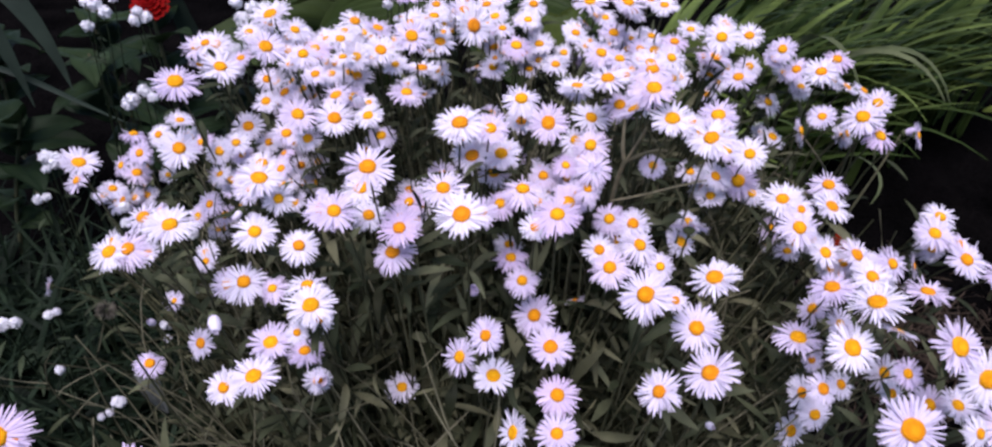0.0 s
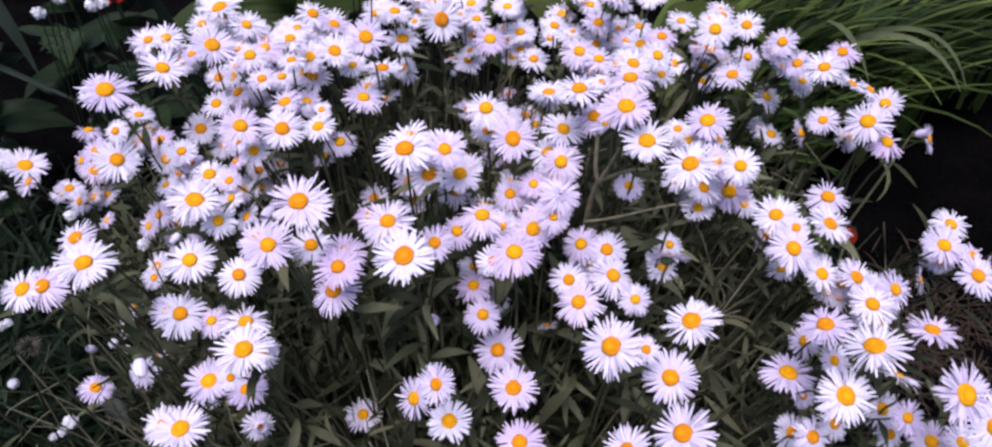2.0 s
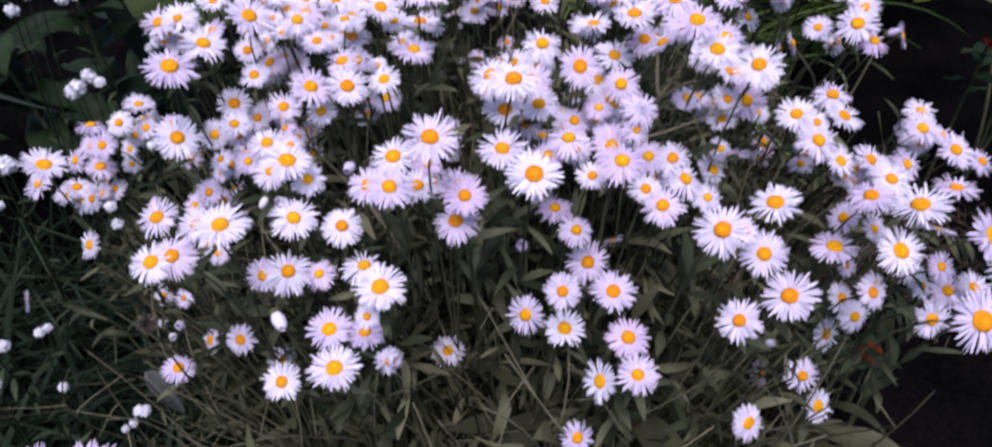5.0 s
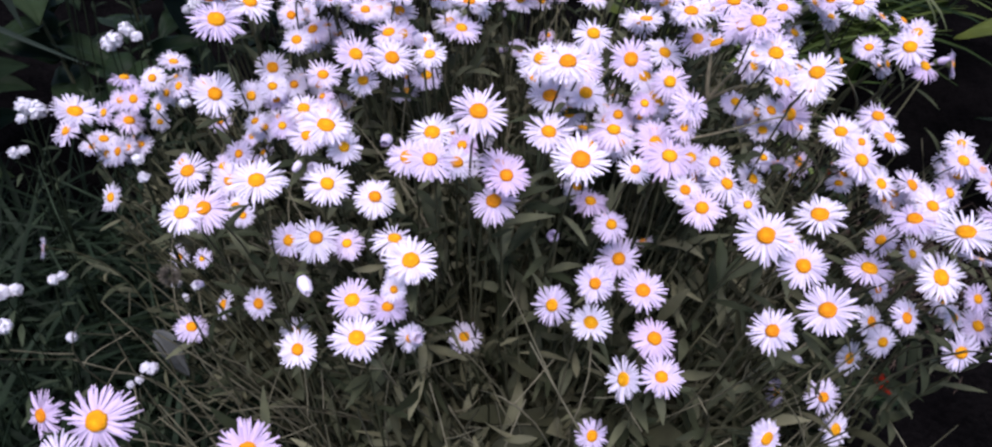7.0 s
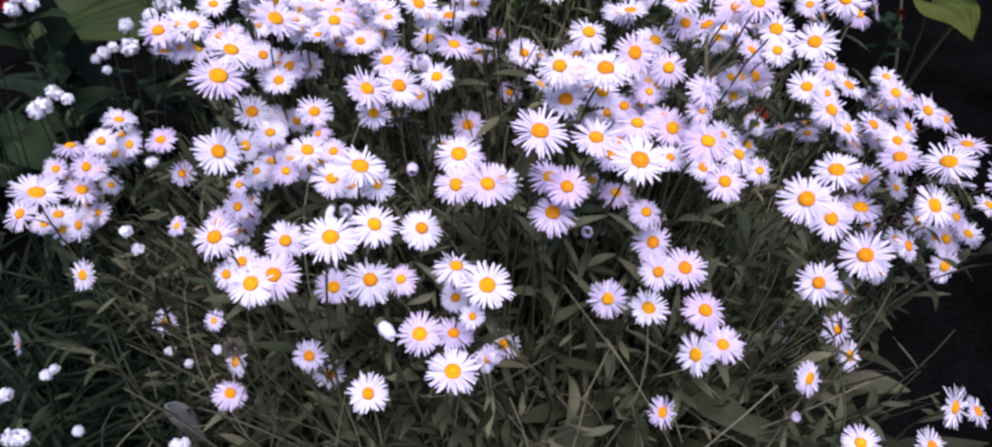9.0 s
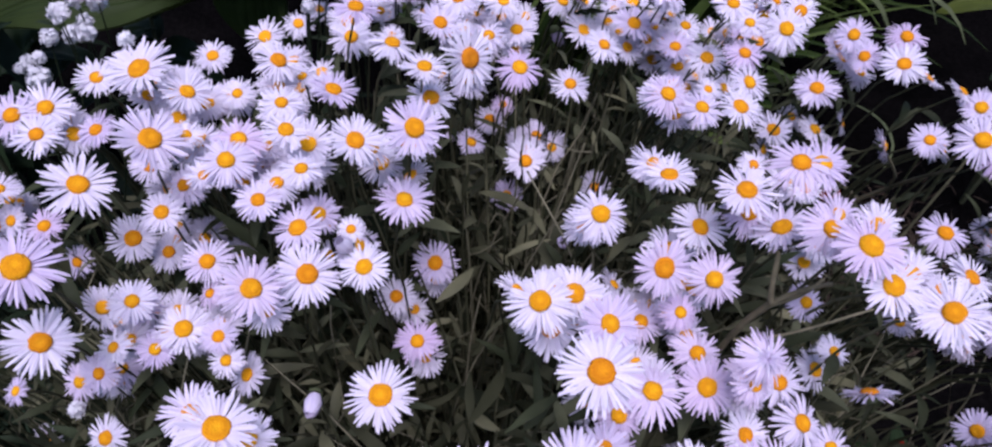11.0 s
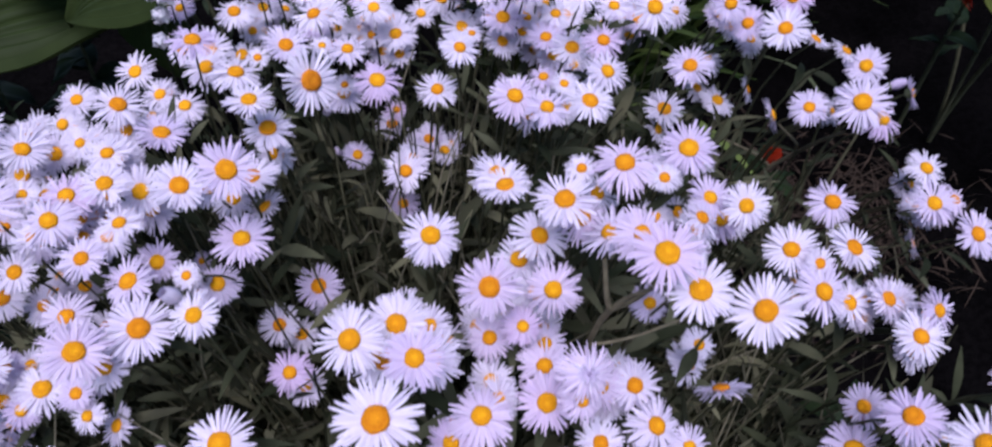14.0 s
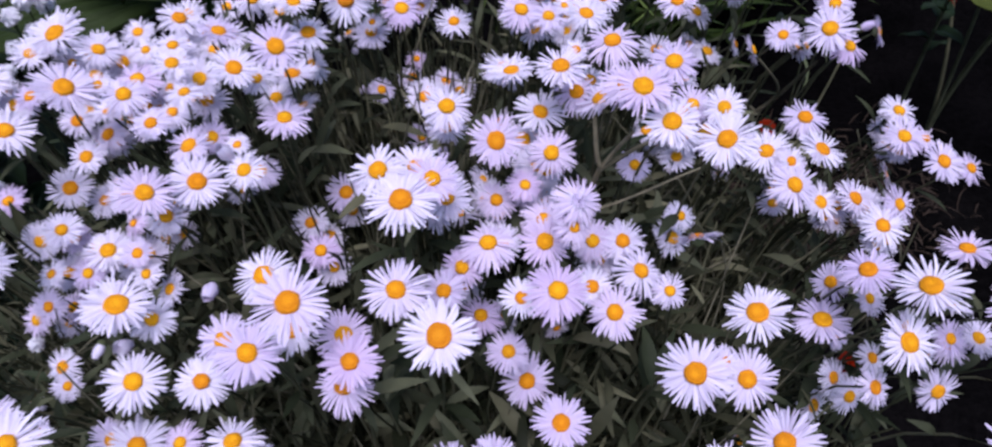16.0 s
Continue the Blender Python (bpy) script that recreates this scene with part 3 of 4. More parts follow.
sprig([(0.243, 0.681, 0.636, 17.4, -0.24, -0.22, 0.95), (0.246, 0.711, 0.570, 18.3), (0.300, 0.729, 0.646, 15.7, -0.35, -0.61, 0.71), (0.297, 0.737, 0.631, 13.5), (0.311, 0.626, 0.621, 14.3, -0.36, -0.38, 0.85), (0.244, 0.769, 0.620, 17.6), (0.320, 0.729, 0.623, 15.6, -0.34, -0.41, 0.85), (0.334, 0.701, 0.633, 19.0, -0.34, -0.30, 0.89), (0.253, 0.775, 0.653, 13.8)])
sprig([(0.314, 0.501, 0.552, 17.1), (0.362, 0.608, 0.610, 16.7), (0.342, 0.612, 0.628, 20.8, -0.39, -0.36, 0.85)])
sprig([(0.258, 0.791, 0.630, 14.3), (0.257, 0.799, 0.648, 14.7), (0.278, 0.773, 0.643, 17.0, -0.19, -0.46, 0.87), (0.298, 0.807, 0.592, 16.4), (0.318, 0.742, 0.534, 18.1), (0.366, 0.741, 0.629, 17.4, -0.24, -0.34, 0.91)])
sprig([(0.350, 0.340, 0.515, 13.7), (0.365, 0.373, 0.536, 22.5)])
sprig([(0.366, 0.412, 0.461, 18.0, 0.0, -0.55, 0.83), (0.386, 0.407, 0.466, 16.5, 0.1, -0.3, 0.95), (0.425, 0.425, 0.478, 14.5, 0.2, -0.25, 0.95), (0.390, 0.366, 0.490, 21.0, 0.15, -0.4, 0.9)])
sprig([(0.315, 0.675, 0.451, 19.6), (0.364, 0.699, 0.617, 14.3), (0.364, 0.665, 0.629, 13.6), (0.374, 0.651, 0.623, 16.0, -0.43, -0.47, 0.77)])
sprig([(0.441, 0.591, 0.508, 20.8, 0.05, -0.42, 0.91), (0.456, 0.555, 0.503, 22.2, 0.15, -0.50, 0.85), (0.482, 0.603, 0.485, 14.5, 0.25, -0.40, 0.88), (0.471, 0.634, 0.498, 19.3, 0.10, -0.30, 0.95), (0.500, 0.560, 0.478, 16.7, 0.30, -0.50, 0.81)])
turned_daisy((0.418, 0.640, 0.593), 14.0, (0.8, -0.42, 0.36))
turned_daisy((0.146, 0.447, 0.621), 15.1, (0.1, 0.76, 0.6))
turned_daisy((-0.131, 0.369, 0.539), 10.8, (0.3, -0.8, 0.4))
turned_daisy((0.309, 0.658, 0.588), 14.2, (0.85, -0.35, 0.4))
turned_daisy((0.357, 0.754, 0.526), 13.0, (0.8, -0.4, 0.4))
turned_daisy((0.425, 0.579, 0.475), 13.5, (0.9, -0.35, 0.35))
turned_daisy((0.069, 0.479, 0.519), 9.9, (-0.2, 0.4, 0.6))
turned_daisy((0.291, 0.384, 0.574), 14.7, (0.3, 0.4, 0.6))
turned_daisy((0.257, 0.441, 0.544), 14.4, (-0.7, -0.1, 0.5))
turned_daisy((0.109, 0.518, 0.684), 17.4, (-0.4, 0.3, 0.8))
turned_daisy((0.071, 0.453, 0.670), 14.9, (0.1, -0.6, 0.8), open_disc=False)


# ---- loose daisies at the foot of the clump ----
for place, r, normal in (((-0.528, 0.659, 0.379), 13, (-0.85, -0.25, 0.3)), ((-0.304, 0.286, 0.581), 20, (-0.1, -0.75, 0.7)), ((-0.331, 0.28, 0.555), 16, (-0.2, -0.5, 0.85)), ((-0.223, 0.27, 0.566), 18, (0, -0.7, 0.75)),
                         ((0.142, 0.26, 0.446), 15, (-0.3, -0.3, 0.9)), ((0.195, 0.24, 0.443), 15, (0.2, -0.5, 0.8)), ((0.299, 0.27, 0.396), 15, (0.4, -0.4, 0.8)),
                         ((0.235, 0.365, 0.385), 14, (0.3, -0.7, 0.6)), ((0.135, 0.32, 0.455), 14, (0.2, -0.8, 0.6)), ((0.276, 0.40, 0.50), 13, (0.3, -0.5, 0.8))):
    turned_daisy(place, r, normal)


# the far rim of the crown and the half-hidden flowers in the thick of it
SIGHT = Vector((0.0, -0.72, 0.69))
in_the_way.faces = np.array(FACES + CLEARINGS)
for k in range(60):
    x, y = rng.uniform(-0.27, 0.32), rng.uniform(0.76, 0.97)
    q = Vector((x, y, 0.227 + 1.411 * y - 0.795 * x * x - 1.113 * y * y + rng.uniform(-0.015, 0.02)))
    if min((q - c).length for c in CROWN) > 0.034:
        CROWN.append(q)
        deep_daisy(q, rng.uniform(0.015, 0.019), facing(q))

own = np.array(FACES)


def crowding(q, sight):
    """Whether a place lies under the face of a flower along a line of sight, and whether it would itself stand before one."""
    d = np.array(q) - own[:, :3]
    h = d @ np.array(sight)
    off = np.sqrt(np.maximum(0, (d * d).sum(1) - h * h))
    return bool(((h < -0.005) & (off < 0.97 * own[:, 6])).any()), bool(((h > -0.012) & (off < own[:, 6] + 0.008)).any())


SIGHTS = [Vector(v).normalized() for v in ((0.0, -0.76, 0.65), (0.0, -0.60, 0.80), (-0.28, -0.70, 0.66), (-0.15, -0.45, 0.88))]
for p in [p for p in CROWN if p.y > 0.46 for k in range(13)]:
    a = rng.uniform(0, 6.283)
    q = p + Vector((0.022 * math.cos(a), 0.022 * math.sin(a), 0)) - SIGHT * rng.uniform(0.012, 0.04)
    seen = [crowding(q, v) for v in SIGHTS]
    if all(under for under, _ in seen) and not any(before for _, before in seen):
        deep_daisy(q, rng.uniform(0.012, 0.0165), (facing(q) + Vector((rng.gauss(0, 0.4), rng.gauss(0, 0.3), 0))).normalized())
joined_daisies("daisy_mass", "half-hidden lilac-white daisies crowded under the crown of the clump")


for stem, base, curve in SHOOTS:
    for k in range(rng.randint(6, 9)):
        t = rng.uniform(0.4, 0.95)
        leaf_on(stem, base, curve, t, 1.25 - 0.75 * t + rng.uniform(-0.1, 0.15))


def canopy(x, y):
    """The height of the flowering dome over the plan."""
    return 0.227 + 0.013 * x + 1.411 * y - 0.795 * x * x + 0.026 * x * y - 1.113 * y * y


def clump_foliage():
    """Leafy shoots that fill the clump below its flowers, with long soft leaves low down."""
    r = random.Random(3)
    verts, faces = [], []
    for k in range(2300):
        a, d = r.uniform(0, 6.283), math.sqrt(r.random())
        x, y = HEART.x + 0.46 * d * math.cos(a), HEART.y + 0.08 + 0.40 * d * math.sin(a)
        if x < -0.22 and y < 0.60 or y < 0.38 and k % 5 > 1 or x > 0.36 and y > 0.66 or x > 0.30 and y < 0.52 or x > 0.40:
            continue
        top = Vector((x, y, max(0.10, canopy(x, y) - (0.055 if y > 0.42 else 0.085) - 0.34 * r.random() ** 1.5)))
        base = Vector((HEART.x + (top.x - HEART.x) * 0.55, HEART.y + (top.y - HEART.y) * 0.55, 0))
        sway = Vector((r.gauss(0, 0.025), r.gauss(0, 0.025), 0))
        curve = [base, base + Vector((0, 0, top.z * 0.5)) + sway, top - Vector(((top.x - base.x) * 0.4, (top.y - base.y) * 0.4, 0.08)) - sway, top]
        tube(curve, 0.0018, 0.0008, 6, 3, verts, faces)
        for q in range(7):
            t = r.uniform(0.4, 1.0)
            p = bezier(curve, t)
            way = Vector((r.gauss(0, 1) + 0.5 * math.cos(a), r.gauss(0, 1) + 0.5 * math.sin(a), r.uniform(-0.2, 1.3))).normalized()
            x = way.cross(Vector((0, 0, 1))).normalized()
            size = 1.25 - 0.6 * t
            length = size * r.choice((r.uniform(0.02, 0.042), r.uniform(0.035, 0.075)))
            if in_the_way((p, p + way * length * 0.5, p + way * length)):
                continue
            m = Matrix.Translation(p) @ Matrix((x, way, x.cross(way))).transposed().to_4x4() @ Matrix.Rotation(r.gauss(0, 0.5), 4, "Y")
            blade(verts, faces, m, length, length * r.uniform(0.10, 0.22), r.uniform(-0.6, 2.3), r.uniform(0.1, 0.5), r.random() * 6, 6, r.uniform(0.35, 0.6))
    for k in range(190):
        x, y = r.uniform(-0.2, 0.28), r.uniform(0.26, 0.42)
        p = Vector((x, y, r.uniform(0.10, 0.62 * canopy(x, y))))
        way = Vector((r.gauss(0, 0.8), -r.uniform(0.1, 1.0), r.uniform(0.1, 1.2))).normalized()
        length = r.uniform(0.07, 0.13)
        if in_the_way((p, p + way * length * 0.5, p + way * length)):
            continue
        m = leaf_pose(p, way, r.gauss(0, 0.5))
        blade(verts, faces, m, length, length * r.uniform(0.19, 0.28), r.uniform(0.3, 2.0), r.uniform(0.2, 0.5), r.random() * 6, 8, r.uniform(0.4, 0.6))
    tagged(new("clump_foliage", mesh_of("clump_foliage", verts, faces, FILL)), "grey-green lance-shaped leaves filling the daisy clump", "foliage", kind="stuff")


clump_foliage()


def shoot(name, base, top, r0, r1, lean, parent, mat):
    """A stalk from the ground to its top, as a part of a plant."""
    d = top - base
    curve = [Vector((0, 0, 0)), Vector((d.x * lean, d.y * lean, d.z * 0.5)), Vector((d.x * 0.8, d.y * 0.8, d.z * 0.8)), d]
    verts, faces = [], []
    tube(curve, r0, r1, 9, 6, verts, faces)
    return part(name, mesh_of(name, verts, faces, mat), parent), curve


# ---- buds ----
def bud_mesh(seed, tuft):
    r = random.Random(seed)
    verts, faces = [], []
    for k in range(26):
        a = 2 * math.pi * k / 26 + r.uniform(-0.1, 0.1)
        w, reach = 0.13, r.uniform(0.75, 1.0)
        first = len(verts)
        for t, d in ((0, 0.35), (0.4, 0.52), (0.8, 0.42 * tuft), (1.0, 0.28 * tuft)):
            for sgn in (-1, 1):
                q = a + sgn * w / max(d, 0.3) * (1 - 0.4 * t)
                verts.append((d * math.cos(q), d * math.sin(q), 1.5 * t * reach))
        for i in range(3):
            faces.append((first + 2 * i, first + 2 * i + 2, first + 2 * i + 3, first + 2 * i + 1))
    return mesh_of("tuft", verts, faces, PETAL)


TUFTS = [bud_mesh(i, 1.0 + 0.5 * (i % 3)) for i in range(4)]


def daisy_bud(place, r, normal):
    p, normal = Vector(place), Vector(normal).normalized()
    base = Vector((HEART.x + (p.x - HEART.x) * 0.6, HEART.y + (p.y - HEART.y) * 0.6, 0))
    bud = tagged(new("daisy_bud"), "half-closed white daisy bud on a thin green stem", "flower bud", "daisy buds")
    bud.location = base
    _, curve = shoot("stem", base, p - normal * 0.004, 0.002, 0.001, 0.15, bud, STEM)
    m = aim(p - base, normal, rng.uniform(0, 6), r)
    part("tuft", rng.choice(TUFTS), bud, m, "closed white petals")
    part("calyx", rng.choice(CALYXES), bud, aim(p - base, normal, 0, r * 1.5))


for place, r, normal in (((0.418, 0.660, 0.585), 0.008, (0.7, -0.3, 0.4)), ((-0.200, 0.381, 0.591), 0.009, (0.3, -0.7, -0.2)), ((-0.015, 0.452, 0.554), 0.006, (-0.4, -0.5, 0.5)),
                         ((-0.143, 0.512, 0.611), 0.009, (-0.2, -0.8, 0.2)), ((-0.197, 0.497, 0.594), 0.008, (-0.4, -0.6, 0.5)), ((-0.210, 0.494, 0.603), 0.006, (-0.4, -0.5, -0.3)),
                         ((-0.115, 0.567, 0.662), 0.009, (-0.3, -0.3, 0.9)), ((-0.115, 0.62, 0.61), 0.007, (0.1, -0.6, 0.7)), ((-0.023, 0.784, 0.541), 0.009, (0.8, -0.2, 0.3)),
                         ((0.103, 0.882, 0.573), 0.011, (0.3, -0.2, -0.7)), ((-0.019, 0.787, 0.582), 0.006, (-0.3, -0.5, 0.6)), ((0.02, 0.60, 0.60), 0.005, (0.2, -0.6, 0.7)),
                         ((0.16, 0.36, 0.50), 0.006, (0.2, -0.6, 0.5)), ((0.11, 0.30, 0.44), 0.005, (0, -0.4, 0.8)), ((-0.13, 0.37, 0.54), 0.008, (0.4, -0.7, 0.5)), ((-0.30, 0.47, 0.50), 0.006, (-0.2, -0.5, 0.8))):
    daisy_bud(place, r, normal)


# ---- a withered head over the weeds ----
SEED = leaf_material("dry_seed_head", (0.10, 0.09, 0.075), (0.2, 0.18, 0.15), 300.0, 0.9, 0.0, island=True)


def seed_head_mesh(seed):
    """A round head of short dry bristles."""
    r = random.Random(seed)
    verts, faces = [], []
    for k in range(120):
        z = 1 - 2 * (k + 0.5) / 120
        a = k * 2.399963
        d = math.sqrt(1 - z * z)
        n = Vector((d * math.cos(a), d * math.sin(a), z))
        x = n.orthogonal().normalized() * 0.1
        first, tip = len(verts), r.uniform(0.85, 1.1)
        verts += [n * 0.45 - x, n * 0.45 + x, n * tip + x * 0.5, n * tip - x * 0.5]
        faces.append((first, first + 1, first + 2, first + 3))
    return mesh_of("seed_head", verts, faces, SEED)


def withered_daisy(place, r, root):
    base, p = Vector((*root, 0)), Vector(place)
    plant = tagged(new("withered_daisy"), "withered grey-brown daisy head on a bare stem", "flower")
    plant.location = base
    shoot("stem", base, p, 0.0015, 0.0008, 0.2, plant, STEM)
    part("seed_head", seed_head_mesh(5), plant, aim(p - base, (0, -0.5, 0.8), 0, r))


withered_daisy((-0.296, 0.412, 0.569), 0.008, (-0.27, 0.47))


# ---- white button flowers ----
def bloom_mesh(seed):
    r = random.Random(seed)
    verts, faces = [], []
    for k in range(52):
        z = 1 - 1.7 * (k + 0.5) / 52
        a = k * 2.399963 + r.uniform(-0.2, 0.2)
        d = math.sqrt(1 - z * z)
        n = Vector((d * math.cos(a), d * math.sin(a), z))
        x = n.orthogonal().normalized()
        x = Matrix.Rotation(r.uniform(0, 6.283), 3, n) @ x
        y = n.cross(x)
        c = n * r.uniform(0.72, 0.95)
        s = r.uniform(0.3, 0.42)
        first = len(verts)
        verts += [c - y * s * 0.8 - n * 0.2, c + x * s * 0.7, c + y * s + n * 0.16, c - x * s * 0.7]
        faces.append((first, first + 1, first + 2, first + 3))
    first = len(verts)
    for i in range(5):
        for k in range(10):
            t, q = math.pi * (i + 0.5) / 5, 2 * math.pi * k / 10
            verts.append((0.72 * math.sin(t) * math.cos(q), 0.72 * math.sin(t) * math.sin(q), 0.72 * math.cos(t)))
    for i in range(4):
        for k in range(10):
            a, b = first + i * 10 + k, first + i * 10 + (k + 1) % 10
            faces.append((a, a + 10, b + 10, b))
    return mesh_of("bloom", verts, faces, WHITE)


BLOOMS = [bloom_mesh(90 + i) for i in range(5)]


def button_flower(root, heads):
    """A thin branching plant with small double white blooms. Heads: place and radius in millimetres."""
    base = Vector((*root, 0))
    plant = tagged(new("button_flower"), "thin-stemmed plant with small double white button blooms", "flower", "white button flowers")
    plant.location = base
    for x, y, z, r in heads:
        p = Vector((x, y, z))
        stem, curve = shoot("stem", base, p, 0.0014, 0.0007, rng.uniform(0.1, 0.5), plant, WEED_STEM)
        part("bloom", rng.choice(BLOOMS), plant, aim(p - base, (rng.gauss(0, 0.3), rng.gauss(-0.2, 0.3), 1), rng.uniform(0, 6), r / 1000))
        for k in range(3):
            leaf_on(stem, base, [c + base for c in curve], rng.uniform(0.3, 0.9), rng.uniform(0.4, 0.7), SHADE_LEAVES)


button_flower((-0.62, 1.0), [(-0.528, 0.95, 0.615, 10), (-0.54, 0.955, 0.618, 9), (-0.515, 0.945, 0.607, 9), (-0.517, 0.899, 0.606, 8), (-0.505, 0.96, 0.622, 8)])
button_flower((-0.50, 1.05), [(-0.455, 0.93, 0.606, 8), (-0.48, 0.95, 0.594, 9), (-0.470, 0.94, 0.61, 7)])
button_flower((-0.52, 0.95), [(-0.469, 0.861, 0.522, 10), (-0.48, 0.87, 0.512, 10), (-0.456, 0.87, 0.53, 9), (-0.445, 0.865, 0.523, 7)])
button_flower((-0.45, 1.02), [(-0.380, 0.952, 0.530, 11), (-0.39, 1.043, 0.515, 10), (-0.353, 1.0, 0.542, 10), (-0.34, 1.01, 0.55, 8), (-0.434, 1.077, 0.466, 9), (-0.42, 1.07, 0.475, 8), (-0.447, 1.08, 0.458, 7), (-0.437, 1.07, 0.444, 6)])
button_flower((-0.36, 1.02), [(-0.32, 0.95, 0.61, 11), (-0.335, 0.94, 0.60, 10), (-0.305, 0.955, 0.60, 10), (-0.318, 0.93, 0.585, 10), (-0.345, 0.96, 0.615, 9), (-0.30, 0.94, 0.615, 9)])
button_flower((-0.18, 0.92), [(-0.108, 0.83, 0.688, 10), (-0.118, 0.835, 0.69, 9), (-0.10, 0.84, 0.695, 9), (-0.119, 0.83, 0.671, 7), (-0.12, 0.80, 0.669, 6)])
button_flower((-0.08, 0.98), [(-0.046, 0.85, 0.691, 10), (-0.04, 0.86, 0.697, 8), (-0.09, 0.90, 0.678, 9), (-0.075, 0.905, 0.682, 9), (-0.10, 0.91, 0.68, 8)])
button_flower((-0.62, 0.85), [(-0.55, 0.775, 0.487, 10), (-0.535, 0.765, 0.488, 11), (-0.56, 0.79, 0.475, 7), (-0.575, 0.80, 0.455, 6), (-0.588, 0.78, 0.421, 7), (-0.575, 0.78, 0.425, 6)])
button_flower((-0.60, 0.68), [(-0.539, 0.583, 0.39, 8.0), (-0.528, 0.588, 0.388, 6.5), (-0.492, 0.594, 0.394, 5.5), (-0.484, 0.597, 0.396, 4.7)])
button_flower((-0.48, 0.70), [(-0.395, 0.636, 0.337, 6.2), (-0.404, 0.656, 0.316, 4.7), (-0.375, 0.601, 0.351, 4.7), (-0.383, 0.705, 0.326, 4.7), (-0.33, 0.53, 0.44, 4.7)])
button_flower((-0.46, 0.58), [(-0.379, 0.494, 0.368, 6.2), (-0.388, 0.50, 0.362, 5.5), (-0.403, 0.490, 0.350, 3.9), (-0.395, 0.494, 0.352, 4.5)])
button_flower((-0.56, 0.55), [(-0.496, 0.50, 0.432, 8.0), (-0.486, 0.494, 0.436, 7.0), (-0.478, 0.557, 0.347, 5.5)])
button_flower((-0.40, 0.70), [(-0.382, 0.62, 0.521, 5.5), (-0.374, 0.60, 0.515, 5.5), (-0.31, 0.60, 0.501, 6.2), (-0.25, 0.80, 0.655, 6.2), (-0.36, 0.72, 0.52, 6.2)])


# ---- broad leaves with ribs ----
def broad_leaf(seed, length, width, curl, ribs, ruffle, mat, pleat=0.006):
    r = random.Random(seed)
    verts, faces, n, w = [], [], 16, 28 if ribs > 3 else 12
    y = z = 0.0
    for i in range(n + 1):
        t = i / n
        half = 0.5 * width * (math.sin(math.pi * min(1, t ** 0.62)) ** 0.75 if 0 < t < 1 else 0.02)
        bend = -0.25 + curl * t
        for k in range(w + 1):
            s = 2 * k / w - 1
            lift = 0.35 * abs(s) * half * (1 - 0.5 * t) + pleat * math.sin(ribs * math.pi * s) * (1 - t * 0.6) + ruffle * math.sin(9 * t + 3 * s + seed) * abs(s)
            verts.append((s * half, y - abs(s) ** 1.5 * half * 0.12, z + lift + r.uniform(-0.0006, 0.0006)))
        y += length / n * math.cos(bend)
        z -= length / n * math.sin(bend)
    for i in range(n):
        for k in range(w):
            a = i * (w + 1) + k
            faces.append((a, a + 1, a + w + 2, a + w + 1))
    return mesh_of("leaf", verts, faces, mat)


HOSTA = leaf_material("hosta_leaf", (0.018, 0.034, 0.010), (0.042, 0.064, 0.020), 12.0, 0.5, 0.25)
HOSTAS = [broad_leaf(i, 0.26 + 0.02 * i, 0.17 + 0.012 * i, 0.9 + 0.2 * (i % 3), 9, 0.012, HOSTA, 0.014) for i in range(4)]
YELLOW = leaf_material("yellow_green_leaf", (0.05, 0.07, 0.016), (0.10, 0.125, 0.028), 14.0, 0.45, 0.25)
YELLOWS = [broad_leaf(10 + i, 0.25 + 0.02 * i, 0.18 + 0.01 * i, 0.8 + 0.2 * (i % 3), 6, 0.012, YELLOW, 0.003) for i in range(3)]
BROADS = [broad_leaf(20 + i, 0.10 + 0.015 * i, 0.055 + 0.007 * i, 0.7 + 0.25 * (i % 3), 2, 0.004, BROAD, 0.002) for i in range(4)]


def hosta_plant(x, y, leaves, label, meshes):
    plant = tagged(new("hosta_plant"), label, "plant")
    plant.location = (x, y, 0)
    base = Vector((x, y, 0))
    for px, py, pz, dx, dy, dz, size, roll in leaves:
        p = Vector((px, py, pz))
        shoot("stalk", base, p, 0.004, 0.003, 0.1, plant, STEM)
        part("leaf", rng.choice(meshes), plant, leaf_pose(p - base, (dx, dy, dz), roll, size))


hosta_plant(-0.15, 1.42, [(-0.06, 1.13, 0.56, -0.9, -0.04, 0.04, 0.86, -0.45), (-0.165, 1.13, 0.535, -0.12, -0.15, -0.6, 0.6, 0.1), (-0.20, 1.26, 0.52, -0.8, 0.2, 0.1, 0.8, -0.3), (-0.28, 1.36, 0.40, -0.9, -0.25, 0.1, 1.0, -0.3),
                          (-0.04, 1.30, 0.44, 0.35, -0.8, 0.2, 0.8, -0.1), (0.02, 1.40, 0.42, 0.9, -0.3, 0.2, 0.9, -0.2), (-0.2, 1.52, 0.44, -0.3, 0.8, 0.2, 1.0, 0), (-0.02, 1.52, 0.42, 0.4, 0.8, 0.2, 1.0, 0)],
            "ribbed olive-green hosta with broad leaves behind the daisies", HOSTAS)
hosta_plant(0.22, 1.36, [(0.11, 1.22, 0.50, -0.1, -0.9, 0.0, 0.45, 0.2), (0.02, 1.26, 0.48, -0.3, -0.9, 0.15, 0.5, 0.1), (0.24, 1.22, 0.38, 0.2, -0.9, 0.2, 0.75, -0.2), (0.12, 1.38, 0.40, -0.9, -0.2, 0.3, 0.8, 0.2), (0.32, 1.34, 0.38, 0.9, -0.3, 0.2, 0.8, 0.0)],
            "small yellow-green hosta behind the daisy clump", YELLOWS)
